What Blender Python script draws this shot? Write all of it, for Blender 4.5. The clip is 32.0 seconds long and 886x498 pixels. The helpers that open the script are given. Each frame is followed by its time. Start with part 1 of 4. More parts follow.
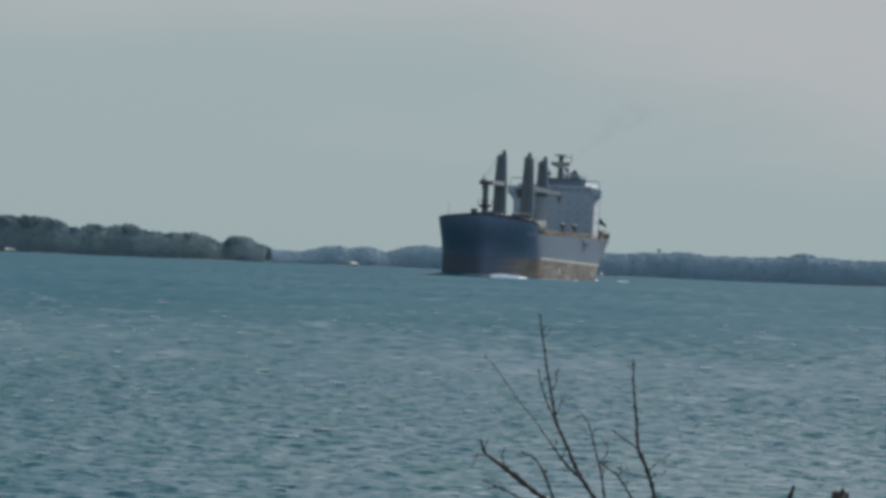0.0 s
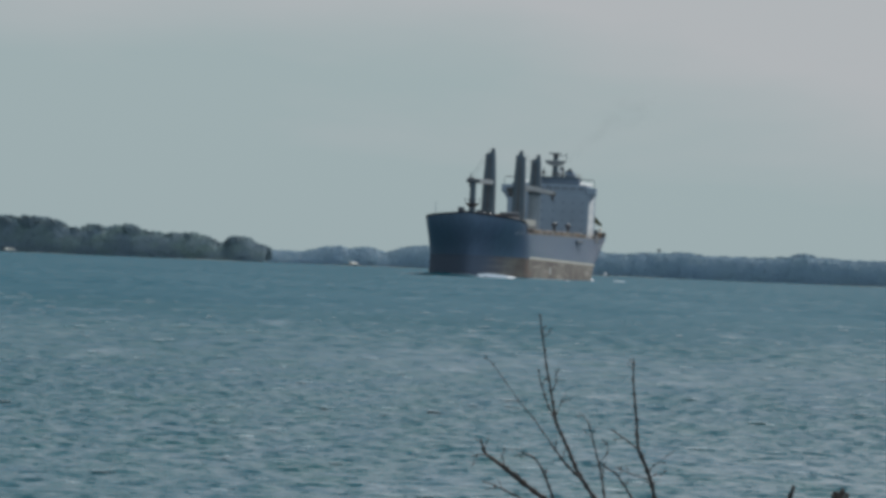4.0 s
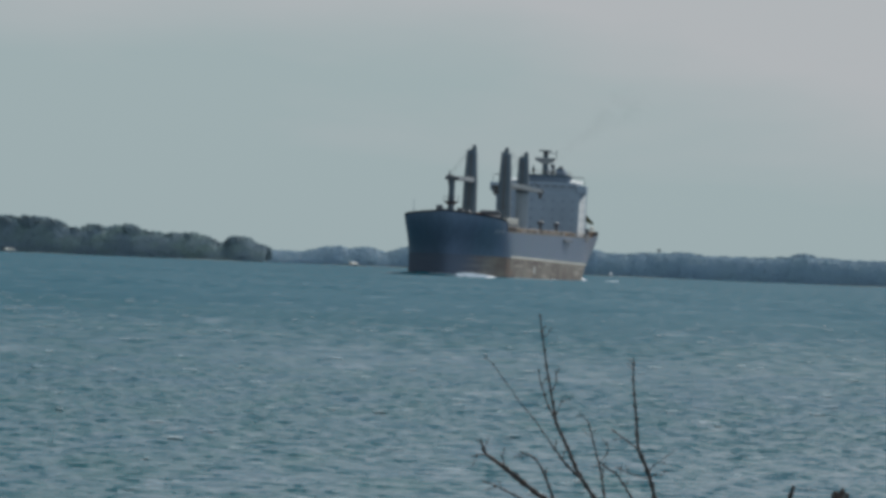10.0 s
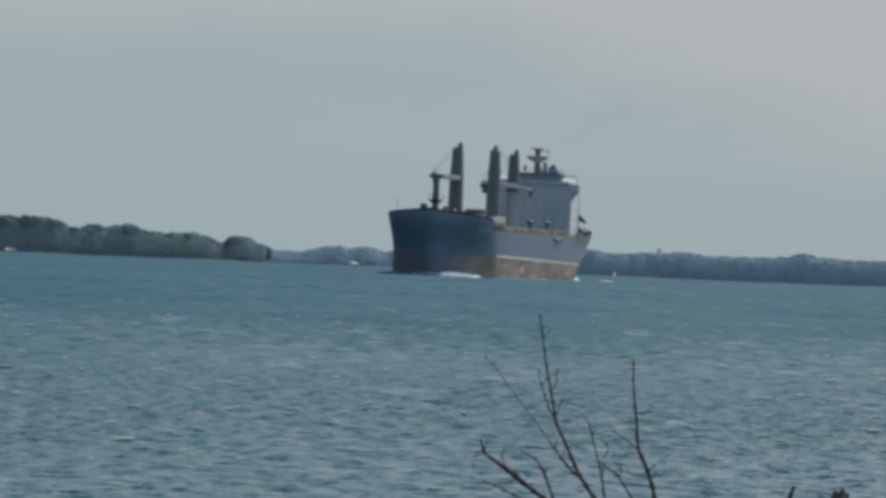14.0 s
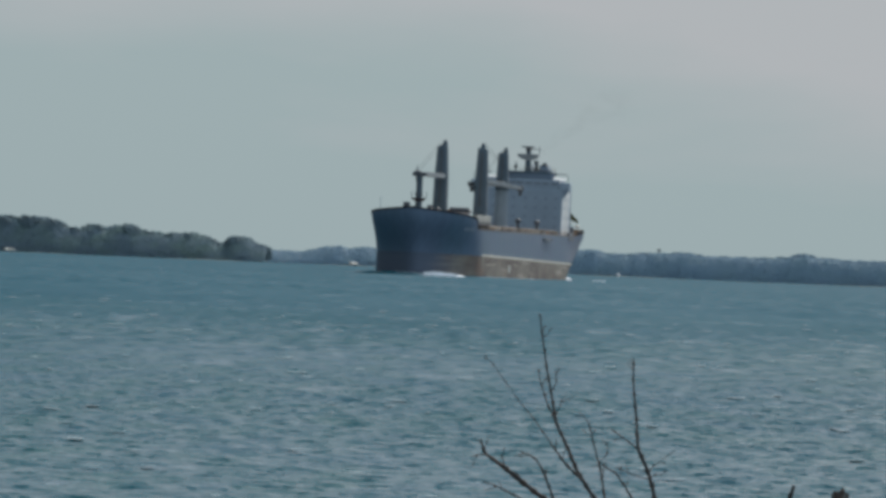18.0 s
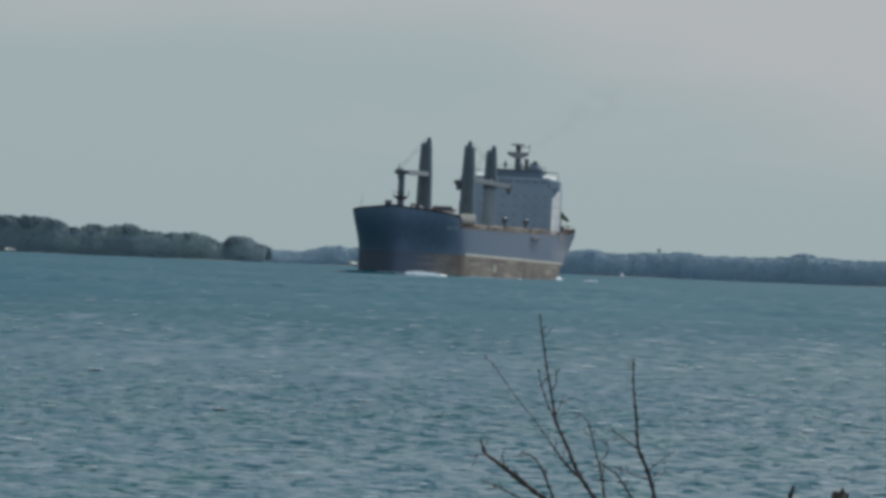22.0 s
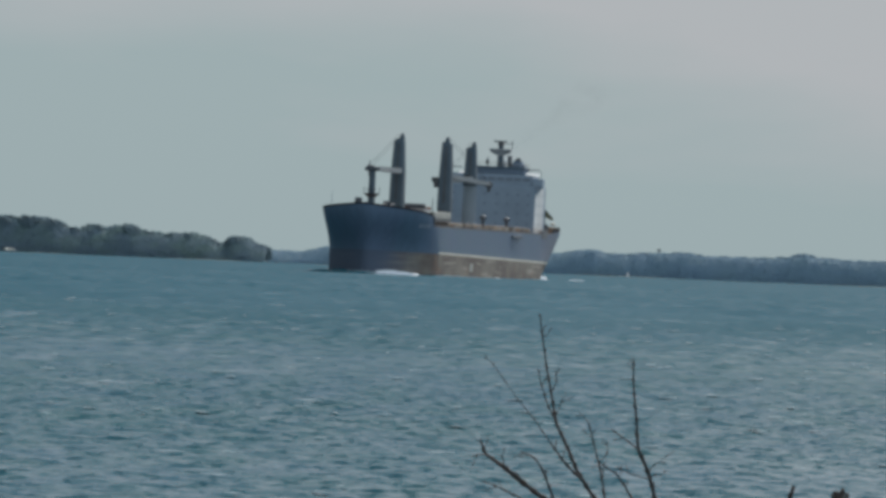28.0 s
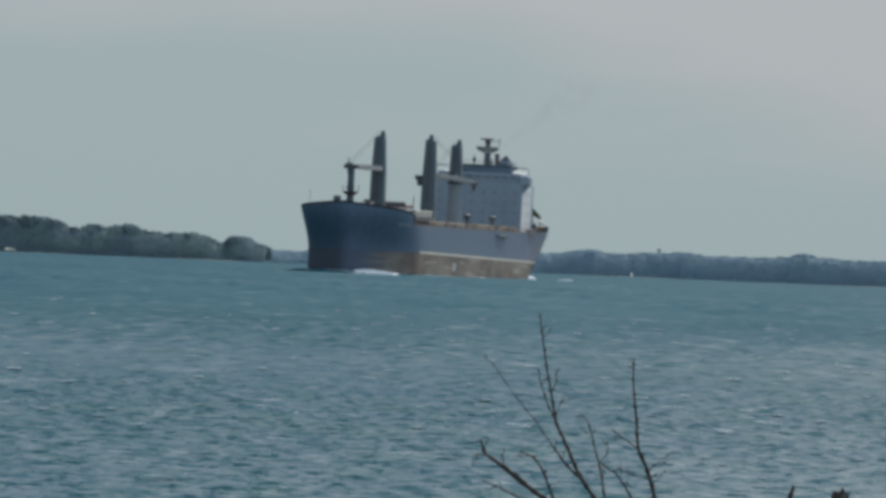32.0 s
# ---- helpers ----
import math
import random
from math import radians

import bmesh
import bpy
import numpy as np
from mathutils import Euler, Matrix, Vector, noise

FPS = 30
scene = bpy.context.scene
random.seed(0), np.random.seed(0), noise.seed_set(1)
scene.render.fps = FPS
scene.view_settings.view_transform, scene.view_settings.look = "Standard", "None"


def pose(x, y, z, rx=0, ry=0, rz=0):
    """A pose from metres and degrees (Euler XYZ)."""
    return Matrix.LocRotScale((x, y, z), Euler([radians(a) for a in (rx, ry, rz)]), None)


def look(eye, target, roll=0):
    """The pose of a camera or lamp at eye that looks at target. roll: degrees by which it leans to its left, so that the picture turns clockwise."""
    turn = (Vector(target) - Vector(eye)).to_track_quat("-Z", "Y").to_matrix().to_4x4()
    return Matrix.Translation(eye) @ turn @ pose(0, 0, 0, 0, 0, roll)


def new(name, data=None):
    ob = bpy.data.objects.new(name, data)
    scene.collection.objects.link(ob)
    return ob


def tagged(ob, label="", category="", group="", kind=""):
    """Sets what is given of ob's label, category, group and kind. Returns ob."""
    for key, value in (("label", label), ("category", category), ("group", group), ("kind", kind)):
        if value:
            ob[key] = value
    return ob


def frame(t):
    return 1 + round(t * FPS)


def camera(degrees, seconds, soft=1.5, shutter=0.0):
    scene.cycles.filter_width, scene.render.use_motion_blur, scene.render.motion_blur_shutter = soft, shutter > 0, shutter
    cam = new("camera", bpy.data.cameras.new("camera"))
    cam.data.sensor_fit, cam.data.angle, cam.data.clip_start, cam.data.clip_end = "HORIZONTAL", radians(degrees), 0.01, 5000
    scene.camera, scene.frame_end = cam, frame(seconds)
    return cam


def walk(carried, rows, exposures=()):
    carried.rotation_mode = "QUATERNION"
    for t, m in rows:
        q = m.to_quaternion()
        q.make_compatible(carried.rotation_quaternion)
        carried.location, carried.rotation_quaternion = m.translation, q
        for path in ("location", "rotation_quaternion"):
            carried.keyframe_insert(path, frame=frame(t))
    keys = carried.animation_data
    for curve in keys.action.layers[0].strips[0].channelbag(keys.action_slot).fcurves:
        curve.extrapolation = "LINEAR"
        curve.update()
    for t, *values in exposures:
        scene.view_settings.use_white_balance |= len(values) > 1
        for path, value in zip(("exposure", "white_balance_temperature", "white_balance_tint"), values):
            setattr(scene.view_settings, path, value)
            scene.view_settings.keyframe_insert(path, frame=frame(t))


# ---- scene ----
# A long-lens view over a broad river: a bulk carrier swings slowly past wooded shores.
EYE = (0.0, 0.0, 2.5)
cam = camera(6.718, 32.0, soft=3.8)
CAM_POSE = look(EYE, (-0.083, 1000.0, 2.5 + 2.021), 2.35)
walk(cam, [(0.0, CAM_POSE), (32.0, CAM_POSE)],
     exposures=[(0.0, 0.0), (32.0, 0.0)])

# ---- light ----
SUN_ELEV, SUN_AZ = 40.0, 19.7     # azimuth clockwise from +Y
world = bpy.data.worlds.new("sky")
scene.world = world
world.use_nodes = True
wn, wl = world.node_tree.nodes, world.node_tree.links
wn.clear()
w_out = wn.new("ShaderNodeOutputWorld")
w_bg = wn.new("ShaderNodeBackground")
w_sky = wn.new("ShaderNodeTexSky")
w_sky.sky_type = "NISHITA"
w_sky.sun_disc = False
w_sky.sun_elevation = radians(SUN_ELEV)
w_sky.sun_rotation = radians(SUN_AZ)
w_sky.dust_density = 2.0
w_sky.ozone_density = 1.0
# thin veil of high cloud and haze, thickest towards the horizon
def w_math(op, a, b):
    m = wn.new("ShaderNodeMath")
    m.operation = op
    for k, v in enumerate((a, b)):
        if isinstance(v, (int, float)):
            m.inputs[k].default_value = v
        else:
            wl.new(v, m.inputs[k])
    return m.outputs[0]


def w_noise(scale, location, detail):
    mp = wn.new("ShaderNodeMapping")
    mp.inputs["Scale"].default_value = scale
    mp.inputs["Location"].default_value = location
    wl.new(w_co.outputs["Generated"], mp.inputs["Vector"])
    tx = wn.new("ShaderNodeTexNoise")
    tx.inputs["Scale"].default_value = 1.0
    tx.inputs["Detail"].default_value = detail
    tx.inputs["Roughness"].default_value = 0.5
    wl.new(mp.outputs["Vector"], tx.inputs["Vector"])
    return tx.outputs["Fac"]


def w_range(value, f0, f1, t0, t1):
    r = wn.new("ShaderNodeMapRange")
    for key, v in (("From Min", f0), ("From Max", f1), ("To Min", t0), ("To Max", t1)):
        r.inputs[key].default_value = v
    wl.new(value, r.inputs["Value"])
    return r.outputs["Result"]


w_co = wn.new("ShaderNodeTexCoord")
w_xyz = wn.new("ShaderNodeSeparateXYZ")
wl.new(w_co.outputs["Generated"], w_xyz.inputs[0])
w_tone = wn.new("ShaderNodeMixRGB")
w_tone.inputs[1].default_value = (3.20, 4.08, 4.32, 1)
w_tone.inputs[2].default_value = (4.16, 4.47, 4.76, 1)
w_clouds = w_noise((16.0, 16.0, 60.0), (3.1, 0.4, 1.7), 4.0)
w_slope = w_math("MULTIPLY_ADD", w_xyz.outputs["Z"], 30.0)
w_slope.node.inputs[2].default_value = -0.35
w_slant = w_math("ADD", w_slope, w_math("MULTIPLY", w_xyz.outputs["X"], 3.2))
w_sum = w_math("ADD", w_slant, w_range(w_clouds, 0.3, 0.7, -0.32, 0.32))
wl.new(w_range(w_sum, 0.05, 0.80, 0.0, 1.0), w_tone.inputs[0])
w_mix = wn.new("ShaderNodeMixRGB")
w_veil = w_range(w_xyz.outputs["Z"], 0.05, 0.42, 0.97, 0.30)
wl.new(w_veil, w_mix.inputs[0])
wl.new(w_sky.outputs["Color"], w_mix.inputs[1])
wl.new(w_tone.outputs["Color"], w_mix.inputs[2])
w_bg.inputs["Strength"].default_value = 0.10
w_high = wn.new("ShaderNodeMixRGB")
w_high.inputs[2].default_value = (5.1, 6.4, 7.4, 1)
wl.new(w_range(w_xyz.outputs["Z"], 0.30, 0.60, 0.0, 0.8), w_high.inputs[0])
wl.new(w_mix.outputs["Color"], w_high.inputs[1])
# the upper sky brightens towards the sun
w_glow = wn.new("ShaderNodeMixRGB")
w_glow.blend_type = "MULTIPLY"
wl.new(w_range(w_xyz.outputs["Z"], 0.08, 0.25, 0.0, 1.0), w_glow.inputs[0])
wl.new(w_high.outputs["Color"], w_glow.inputs[1])
wl.new(w_range(w_xyz.outputs["X"], -0.4, 0.4, 0.5, 1.5), w_glow.inputs[2])
# and the unseen sky behind the viewer is raised, as fill for shaded faces
w_back = wn.new("ShaderNodeMixRGB")
w_back.blend_type = "MULTIPLY"
w_back.inputs[0].default_value = 1.0
wl.new(w_glow.outputs["Color"], w_back.inputs[1])
wl.new(w_range(w_xyz.outputs["Y"], -0.9, -0.1, 1.5, 1.0), w_back.inputs[2])
wl.new(w_back.outputs["Color"], w_bg.inputs["Color"])
wl.new(w_bg.outputs["Background"], w_out.inputs["Surface"])

sun = new("sun", bpy.data.lights.new("sun", "SUN"))
sun.data.energy = 3.2
sun.data.angle = radians(0.6)
sun.data.color = (1.0, 0.97, 0.92)
_e, _a = radians(SUN_ELEV), radians(SUN_AZ)
sun.matrix_world = look((0, 0, 300), (-math.sin(_a) * math.cos(_e) * 100, -math.cos(_a) * math.cos(_e) * 100,
                                     300 - math.sin(_e) * 100))


# ---- materials ----
def material(name, colour, rough=0.6, metal=0.0, var=0.25, scale=1.0, bump=0.0, second=None, spec=0.5, stretch=(1, 1, 1), each=0.0):
    """A painted or natural surface: two scales of variation, grain in the roughness and fine relief."""
    mat = bpy.data.materials.new(name)
    mat.use_nodes = True
    n, l = mat.node_tree.nodes, mat.node_tree.links
    b = n["Principled BSDF"]
    b.inputs["Metallic"].default_value = metal
    b.inputs["Specular IOR Level"].default_value = spec
    co = n.new("ShaderNodeTexCoord")
    mp = n.new("ShaderNodeMapping")
    mp.inputs["Scale"].default_value = tuple(scale * s for s in stretch)
    l.new(co.outputs["Object"], mp.inputs["Vector"])
    big = n.new("ShaderNodeTexNoise")
    big.inputs["Scale"].default_value = 0.35
    big.inputs["Detail"].default_value = 6.0
    fine = n.new("ShaderNodeTexNoise")
    fine.inputs["Scale"].default_value = 3.2
    fine.inputs["Detail"].default_value = 4.0
    for t in (big, fine):
        l.new(mp.outputs["Vector"], t.inputs["Vector"])
    c2 = second or tuple(c * (1 - var) for c in colour)
    m1 = n.new("ShaderNodeMixRGB")
    m1.inputs[1].default_value = (*colour, 1)
    m1.inputs[2].default_value = (*c2, 1)
    r1 = n.new("ShaderNodeMapRange")
    r1.inputs["From Min"].default_value, r1.inputs["From Max"].default_value = 0.38, 0.66
    l.new(big.outputs["Fac"], r1.inputs["Value"])
    l.new(r1.outputs["Result"], m1.inputs[0])
    m2 = n.new("ShaderNodeMixRGB")
    m2.blend_type = "MULTIPLY"
    m2.inputs[0].default_value = 0.5
    r2 = n.new("ShaderNodeMapRange")
    r2.inputs["From Min"].default_value, r2.inputs["From Max"].default_value = 0.3, 0.7
    r2.inputs["To Min"].default_value, r2.inputs["To Max"].default_value = 1 - var, 1.0 + var * 0.4
    l.new(fine.outputs["Fac"], r2.inputs["Value"])
    l.new(m1.outputs["Color"], m2.inputs[1])
    l.new(r2.outputs["Result"], m2.inputs[2])
    last = m2.outputs["Color"]
    if each:
        oi = n.new("ShaderNodeObjectInfo")
        r3 = n.new("ShaderNodeMapRange")
        r3.inputs["To Min"].default_value, r3.inputs["To Max"].default_value = 1 - each, 1 + each
        l.new(oi.outputs["Random"], r3.inputs["Value"])
        m3 = n.new("ShaderNodeMixRGB")
        m3.blend_type = "MULTIPLY"
        m3.inputs[0].default_value = 1.0
        l.new(last, m3.inputs[1])
        l.new(r3.outputs["Result"], m3.inputs[2])
        last = m3.outputs["Color"]
    l.new(last, b.inputs["Base Color"])
    r4 = n.new("ShaderNodeMapRange")
    r4.inputs["To Min"].default_value, r4.inputs["To Max"].default_value = max(rough - 0.12, 0.02), min(rough + 0.12, 1)
    l.new(fine.outputs["Fac"], r4.inputs["Value"])
    l.new(r4.outputs["Result"], b.inputs["Roughness"])
    if bump:
        bp = n.new("ShaderNodeBump")
        bp.inputs["Strength"].default_value = bump
        bp.inputs["Distance"].default_value = 0.05 / scale
        l.new(fine.outputs["Fac"], bp.inputs["Height"])
        l.new(bp.outputs["Normal"], b.inputs["Normal"])
    return mat


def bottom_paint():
    """Worn antifouling: dull brown red, scraped pale along the sides, the bow's shade painted dark."""
    mat = material("worn red antifouling", (0.126, 0.094, 0.078), 0.85, var=0.5, scale=0.35, second=(0.215, 0.186, 0.148), stretch=(1, 1, 1.6))
    n, l = mat.node_tree.nodes, mat.node_tree.links
    b = n["Principled BSDF"]
    co = n.new("ShaderNodeTexCoord")

    def ramp(value, f0, f1, t0, t1):
        r = n.new("ShaderNodeMapRange")
        r.interpolation_type = "SMOOTHSTEP"
        for key, v in (("From Min", f0), ("From Max", f1), ("To Min", t0), ("To Max", t1)):
            r.inputs[key].default_value = v
        l.new(value, r.inputs["Value"])
        return r.outputs["Result"]

    def clouds(stretch, detail):
        mp, tx = n.new("ShaderNodeMapping"), n.new("ShaderNodeTexNoise")
        mp.inputs["Scale"].default_value = stretch
        tx.inputs["Scale"].default_value, tx.inputs["Detail"].default_value = 1.0, detail
        l.new(co.outputs["Object"], mp.inputs["Vector"])
        l.new(mp.outputs["Vector"], tx.inputs["Vector"])
        return tx.outputs["Fac"]

    def over(below, colour, fac):
        m = n.new("ShaderNodeMixRGB")
        m.inputs[2].default_value = (*colour, 1)
        l.new(below, m.inputs[1])
        l.new(fac, m.inputs[0])
        return m.outputs["Color"]

    last = b.inputs["Base Color"].links[0].from_socket
    last = over(last, (0.36, 0.32, 0.26), ramp(clouds((0.05, 0.05, 0.9), 5.0), 0.54, 0.68, 0.0, 0.75))
    last = over(last, (0.21, 0.105, 0.06), ramp(clouds((0.16, 0.16, 0.30), 5.0), 0.56, 0.70, 0.0, 0.4))
    # dark blue colour over the bow imitates the shade there
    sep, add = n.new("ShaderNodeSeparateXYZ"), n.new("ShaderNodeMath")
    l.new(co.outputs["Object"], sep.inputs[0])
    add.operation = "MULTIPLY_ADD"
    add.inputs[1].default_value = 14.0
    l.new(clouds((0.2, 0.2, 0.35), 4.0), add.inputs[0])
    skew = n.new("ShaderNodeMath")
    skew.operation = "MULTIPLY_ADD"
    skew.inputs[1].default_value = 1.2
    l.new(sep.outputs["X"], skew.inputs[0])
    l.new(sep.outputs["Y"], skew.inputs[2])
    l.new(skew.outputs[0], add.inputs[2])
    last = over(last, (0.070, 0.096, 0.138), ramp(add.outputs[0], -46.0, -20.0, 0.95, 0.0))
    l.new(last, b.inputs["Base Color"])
    return mat


NAVY = material("navy hull paint", (0.106, 0.149, 0.214), 0.55, var=0.3, scale=0.25, second=(0.099, 0.156, 0.212), stretch=(1, 1, 0.25), spec=0.2)
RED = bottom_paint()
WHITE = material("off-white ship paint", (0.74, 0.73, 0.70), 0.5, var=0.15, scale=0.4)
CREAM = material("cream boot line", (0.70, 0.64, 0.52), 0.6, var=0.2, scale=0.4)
# house paint at its shaded tone; the sunlit side takes WHITE
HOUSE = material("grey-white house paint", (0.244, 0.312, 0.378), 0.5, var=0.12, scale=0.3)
CRANE = material("buff grey crane paint", (0.080, 0.116, 0.142), 0.6, var=0.2, scale=0.4)
JIB = material("pale jib paint", (0.25, 0.27, 0.275), 0.5, var=0.2, scale=0.5)
DARK = material("dark steel fittings", (0.082, 0.092, 0.104), 0.55, var=0.3, scale=0.8)
DECK = material("red oxide deck", (0.22, 0.10, 0.07), 0.8, var=0.35, scale=0.4)
RUST = material("rust streaked steel", (0.30, 0.17, 0.09), 0.8, var=0.4, scale=0.6)
WINDOW = material("cabin window glass", (0.175, 0.215, 0.262), 0.5, var=0.1, scale=0.5)
TOPGREY = material("grey-blue deckhouse paint", (0.148, 0.190, 0.240), 0.65, var=0.15, scale=0.4, spec=0.2)
GLASS_DARK = material("dark bridge glass", (0.02, 0.025, 0.03), 0.1, var=0.1, scale=0.5, spec=0.6)
GEAR = material("weathered deck gear", (0.20, 0.17, 0.14), 0.75, var=0.35, scale=0.6, second=(0.26, 0.19, 0.12))
CABLE = material("greased wire rope", (0.035, 0.036, 0.04), 0.95, var=0.2, spec=0.05)
EDGE = material("worn deck edge paint", (0.17, 0.165, 0.165), 0.8, var=0.4, scale=0.5, second=(0.22, 0.16, 0.12))
# pale grey for the painted glints and the shaded foam at the stem
FLECK = material("pale glint and foam grey", (0.34, 0.41, 0.43), 0.9, var=0.3, scale=2.0, spec=0.2)
SOOT = material("soot", (0.03, 0.03, 0.032), 0.95, var=0.2, spec=0.1)
FLAG = material("dark ensign cloth", (0.045, 0.06, 0.035), 0.9, var=0.5, scale=1.5, second=(0.11, 0.10, 0.03))
NAME = material("faded name paint", (0.28, 0.31, 0.35), 0.6, var=0.2)
PANEL = material("beige panel paint", (0.40, 0.39, 0.34), 0.6, var=0.25, scale=0.6)
PLINTH = material("pale crane pedestal paint", (0.23, 0.285, 0.325), 0.6, var=0.15, scale=0.4)


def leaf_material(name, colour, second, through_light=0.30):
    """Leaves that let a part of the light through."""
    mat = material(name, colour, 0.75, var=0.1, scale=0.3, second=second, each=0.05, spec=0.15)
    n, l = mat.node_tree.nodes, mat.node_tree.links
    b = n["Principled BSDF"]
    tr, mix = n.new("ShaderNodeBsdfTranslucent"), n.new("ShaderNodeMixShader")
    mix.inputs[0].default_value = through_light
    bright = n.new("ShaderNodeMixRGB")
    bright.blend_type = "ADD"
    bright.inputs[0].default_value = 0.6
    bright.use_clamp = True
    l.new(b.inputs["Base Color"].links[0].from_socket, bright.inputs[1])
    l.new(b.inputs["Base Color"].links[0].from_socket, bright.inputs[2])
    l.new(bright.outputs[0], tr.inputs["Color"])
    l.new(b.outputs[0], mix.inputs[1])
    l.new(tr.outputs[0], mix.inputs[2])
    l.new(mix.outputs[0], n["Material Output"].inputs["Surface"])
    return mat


# haze over the woods is painted into these pale bluish leaf colours
LEAF = leaf_material("broad leaves tinted as haze", (0.146, 0.204, 0.242), (0.148, 0.214, 0.214), 0.35)
LEAF_FAR = leaf_material("distant leaves tinted as haze", (0.163, 0.250, 0.322), (0.166, 0.255, 0.312))
FOAM = leaf_material("white foam and spray", (0.88, 0.90, 0.91), (0.84, 0.87, 0.89), 0.15)
SAIL = leaf_material("white sailcloth", (0.72, 0.72, 0.70), (0.66, 0.66, 0.65), 0.4)
BARK = material("grey bark", (0.13, 0.10, 0.08), 0.9, var=0.3, scale=2.0, bump=0.5)
TWIG = material("dark twig bark", (0.026, 0.025, 0.025), 0.8, var=0.5, scale=60.0, bump=0.3, second=(0.066, 0.048, 0.040), spec=0.3)
EARTH = material("shore earth and grass", (0.13, 0.145, 0.12), 0.9, var=0.35, scale=0.2, bump=0.4)


def water_material():
    """Wind-ruffled water: each ripple scale tilts the surface towards the camera, stronger in gusts."""
    mat = bpy.data.materials.new("river water")
    mat.use_nodes = True
    n, l = mat.node_tree.nodes, mat.node_tree.links
    b = n["Principled BSDF"]
    b.inputs["IOR"].default_value = 1.33
    co = n.new("ShaderNodeTexCoord")

    def noise_at(scale, stretch, detail, rough):
        mp = n.new("ShaderNodeMapping")
        mp.inputs["Scale"].default_value = stretch
        mp.inputs["Rotation"].default_value = (0, 0, 0.0)
        l.new(co.outputs["Object"], mp.inputs["Vector"])
        tx = n.new("ShaderNodeTexNoise")
        tx.inputs["Scale"].default_value = scale
        tx.inputs["Detail"].default_value = detail
        tx.inputs["Roughness"].default_value = rough
        l.new(mp.outputs["Vector"], tx.inputs["Vector"])
        return tx

    def vec(op, a, c):
        m = n.new("ShaderNodeVectorMath")
        m.operation = op
        for k, v in enumerate((a, c)):
            if isinstance(v, tuple):
                m.inputs[k].default_value = v
            else:
                l.new(v, m.inputs[k])
        return m.outputs[0]

    def scalar(op, a, c):
        m = n.new("ShaderNodeMath")
        m.operation = op
        for k, v in enumerate((a, c)):
            if isinstance(v, (int, float)):
                m.inputs[k].default_value = v
            else:
                l.new(v, m.inputs[k])
        return m.outputs[0]

    def span(value, f0, f1, t0, t1):
        r = n.new("ShaderNodeMapRange")
        for key, v in (("From Min", f0), ("From Max", f1), ("To Min", t0), ("To Max", t1)):
            r.inputs[key].default_value = v
        l.new(value, r.inputs["Value"])
        return r.outputs["Result"]

    # the chop grows longer farther out, to fit its size in the camera's view
    xyz = n.new("ShaderNodeSeparateXYZ")
    l.new(co.outputs["Object"], xyz.inputs[0])
    reach = xyz.outputs["Y"]
    layers = ((noise_at(3.2, (0.84, 0.36, 1), 3.5, 0.70), (30, 60, 150, 260)), (noise_at(1.4, (0.88, 0.17, 1), 3.0, 0.68), (140, 240, 380, 700)),
              (noise_at(0.6, (1.0, 0.065, 1), 3.0, 0.66), (350, 650, 5000, 9000)))
    steep = None
    for tx, (r0, r1, r2, r3) in layers:
        weight = scalar("MULTIPLY", span(reach, r0, r1, 0.0, 1.0), span(reach, r2, r3, 1.0, 0.0))
        term = scalar("MULTIPLY", weight, scalar("SUBTRACT", tx.outputs["Fac"], 0.5))
        steep = term if steep is None else scalar("ADD", steep, term)
    steep = scalar("MULTIPLY", steep, span(reach, 130, 420, 1.0, 0.6))
    gust = noise_at(0.05, (1.0, 0.12, 1), 4.0, 0.55)
    steep = scalar("ADD", steep, scalar("MULTIPLY", scalar("SUBTRACT", gust.outputs["Fac"], 0.5), 0.25))
    # mostly gentle faces, with scattered short steep ones, all leaned towards the camera
    gentle = scalar("ADD", span(steep, -0.17, 0.10, 0.0, 0.165), span(reach, 90, 320, 0.093, 0.240))
    lean = scalar("ADD", gentle, span(steep, 0.056, 0.145, 0.0, 0.62))
    # slicks where the water lies calmer
    slick = noise_at(0.33, (1.0, 0.14, 1), 4.0, 0.6)
    lean = scalar("MULTIPLY", lean, span(slick.outputs["Fac"], 0.57, 0.68, 1.05, 0.72))
    lean = scalar("MULTIPLY", scalar("MINIMUM", lean, 0.5), -1.0)
    side = scalar("MULTIPLY", scalar("SUBTRACT", layers[0][0].outputs["Fac"], 0.5), 0.5)
    tilt_xyz = n.new("ShaderNodeCombineXYZ")
    l.new(side, tilt_xyz.inputs[0])
    l.new(lean, tilt_xyz.inputs[1])
    geo = n.new("ShaderNodeNewGeometry")
    tilt = vec("ADD", tilt_xyz.outputs[0], geo.outputs["Normal"])
    nrm = n.new("ShaderNodeVectorMath")
    nrm.operation = "NORMALIZE"
    l.new(tilt, nrm.inputs[0])
    l.new(nrm.outputs[0], b.inputs["Normal"])
    body = n.new("ShaderNodeMixRGB")
    body.inputs[1].default_value = (0.004, 0.080, 0.087, 1)
    body.inputs[2].default_value = (0.011, 0.080, 0.117, 1)
    patch = noise_at(0.03, (1.0, 0.3, 1), 4.0, 0.5)
    mottle = noise_at(0.9, (1.0, 0.11, 1), 3.0, 0.5)
    l.new(span(scalar("ADD", patch.outputs["Fac"], mottle.outputs["Fac"]), 0.75, 1.25, 0.0, 1.0), body.inputs[0])
    # the body colour turns bluer with distance from the bank
    far_blue = n.new("ShaderNodeMixRGB")
    far_blue.inputs[2].default_value = (0.003, 0.087, 0.123, 1)
    l.new(span(reach, 120, 480, 0.0, 0.85), far_blue.inputs[0])
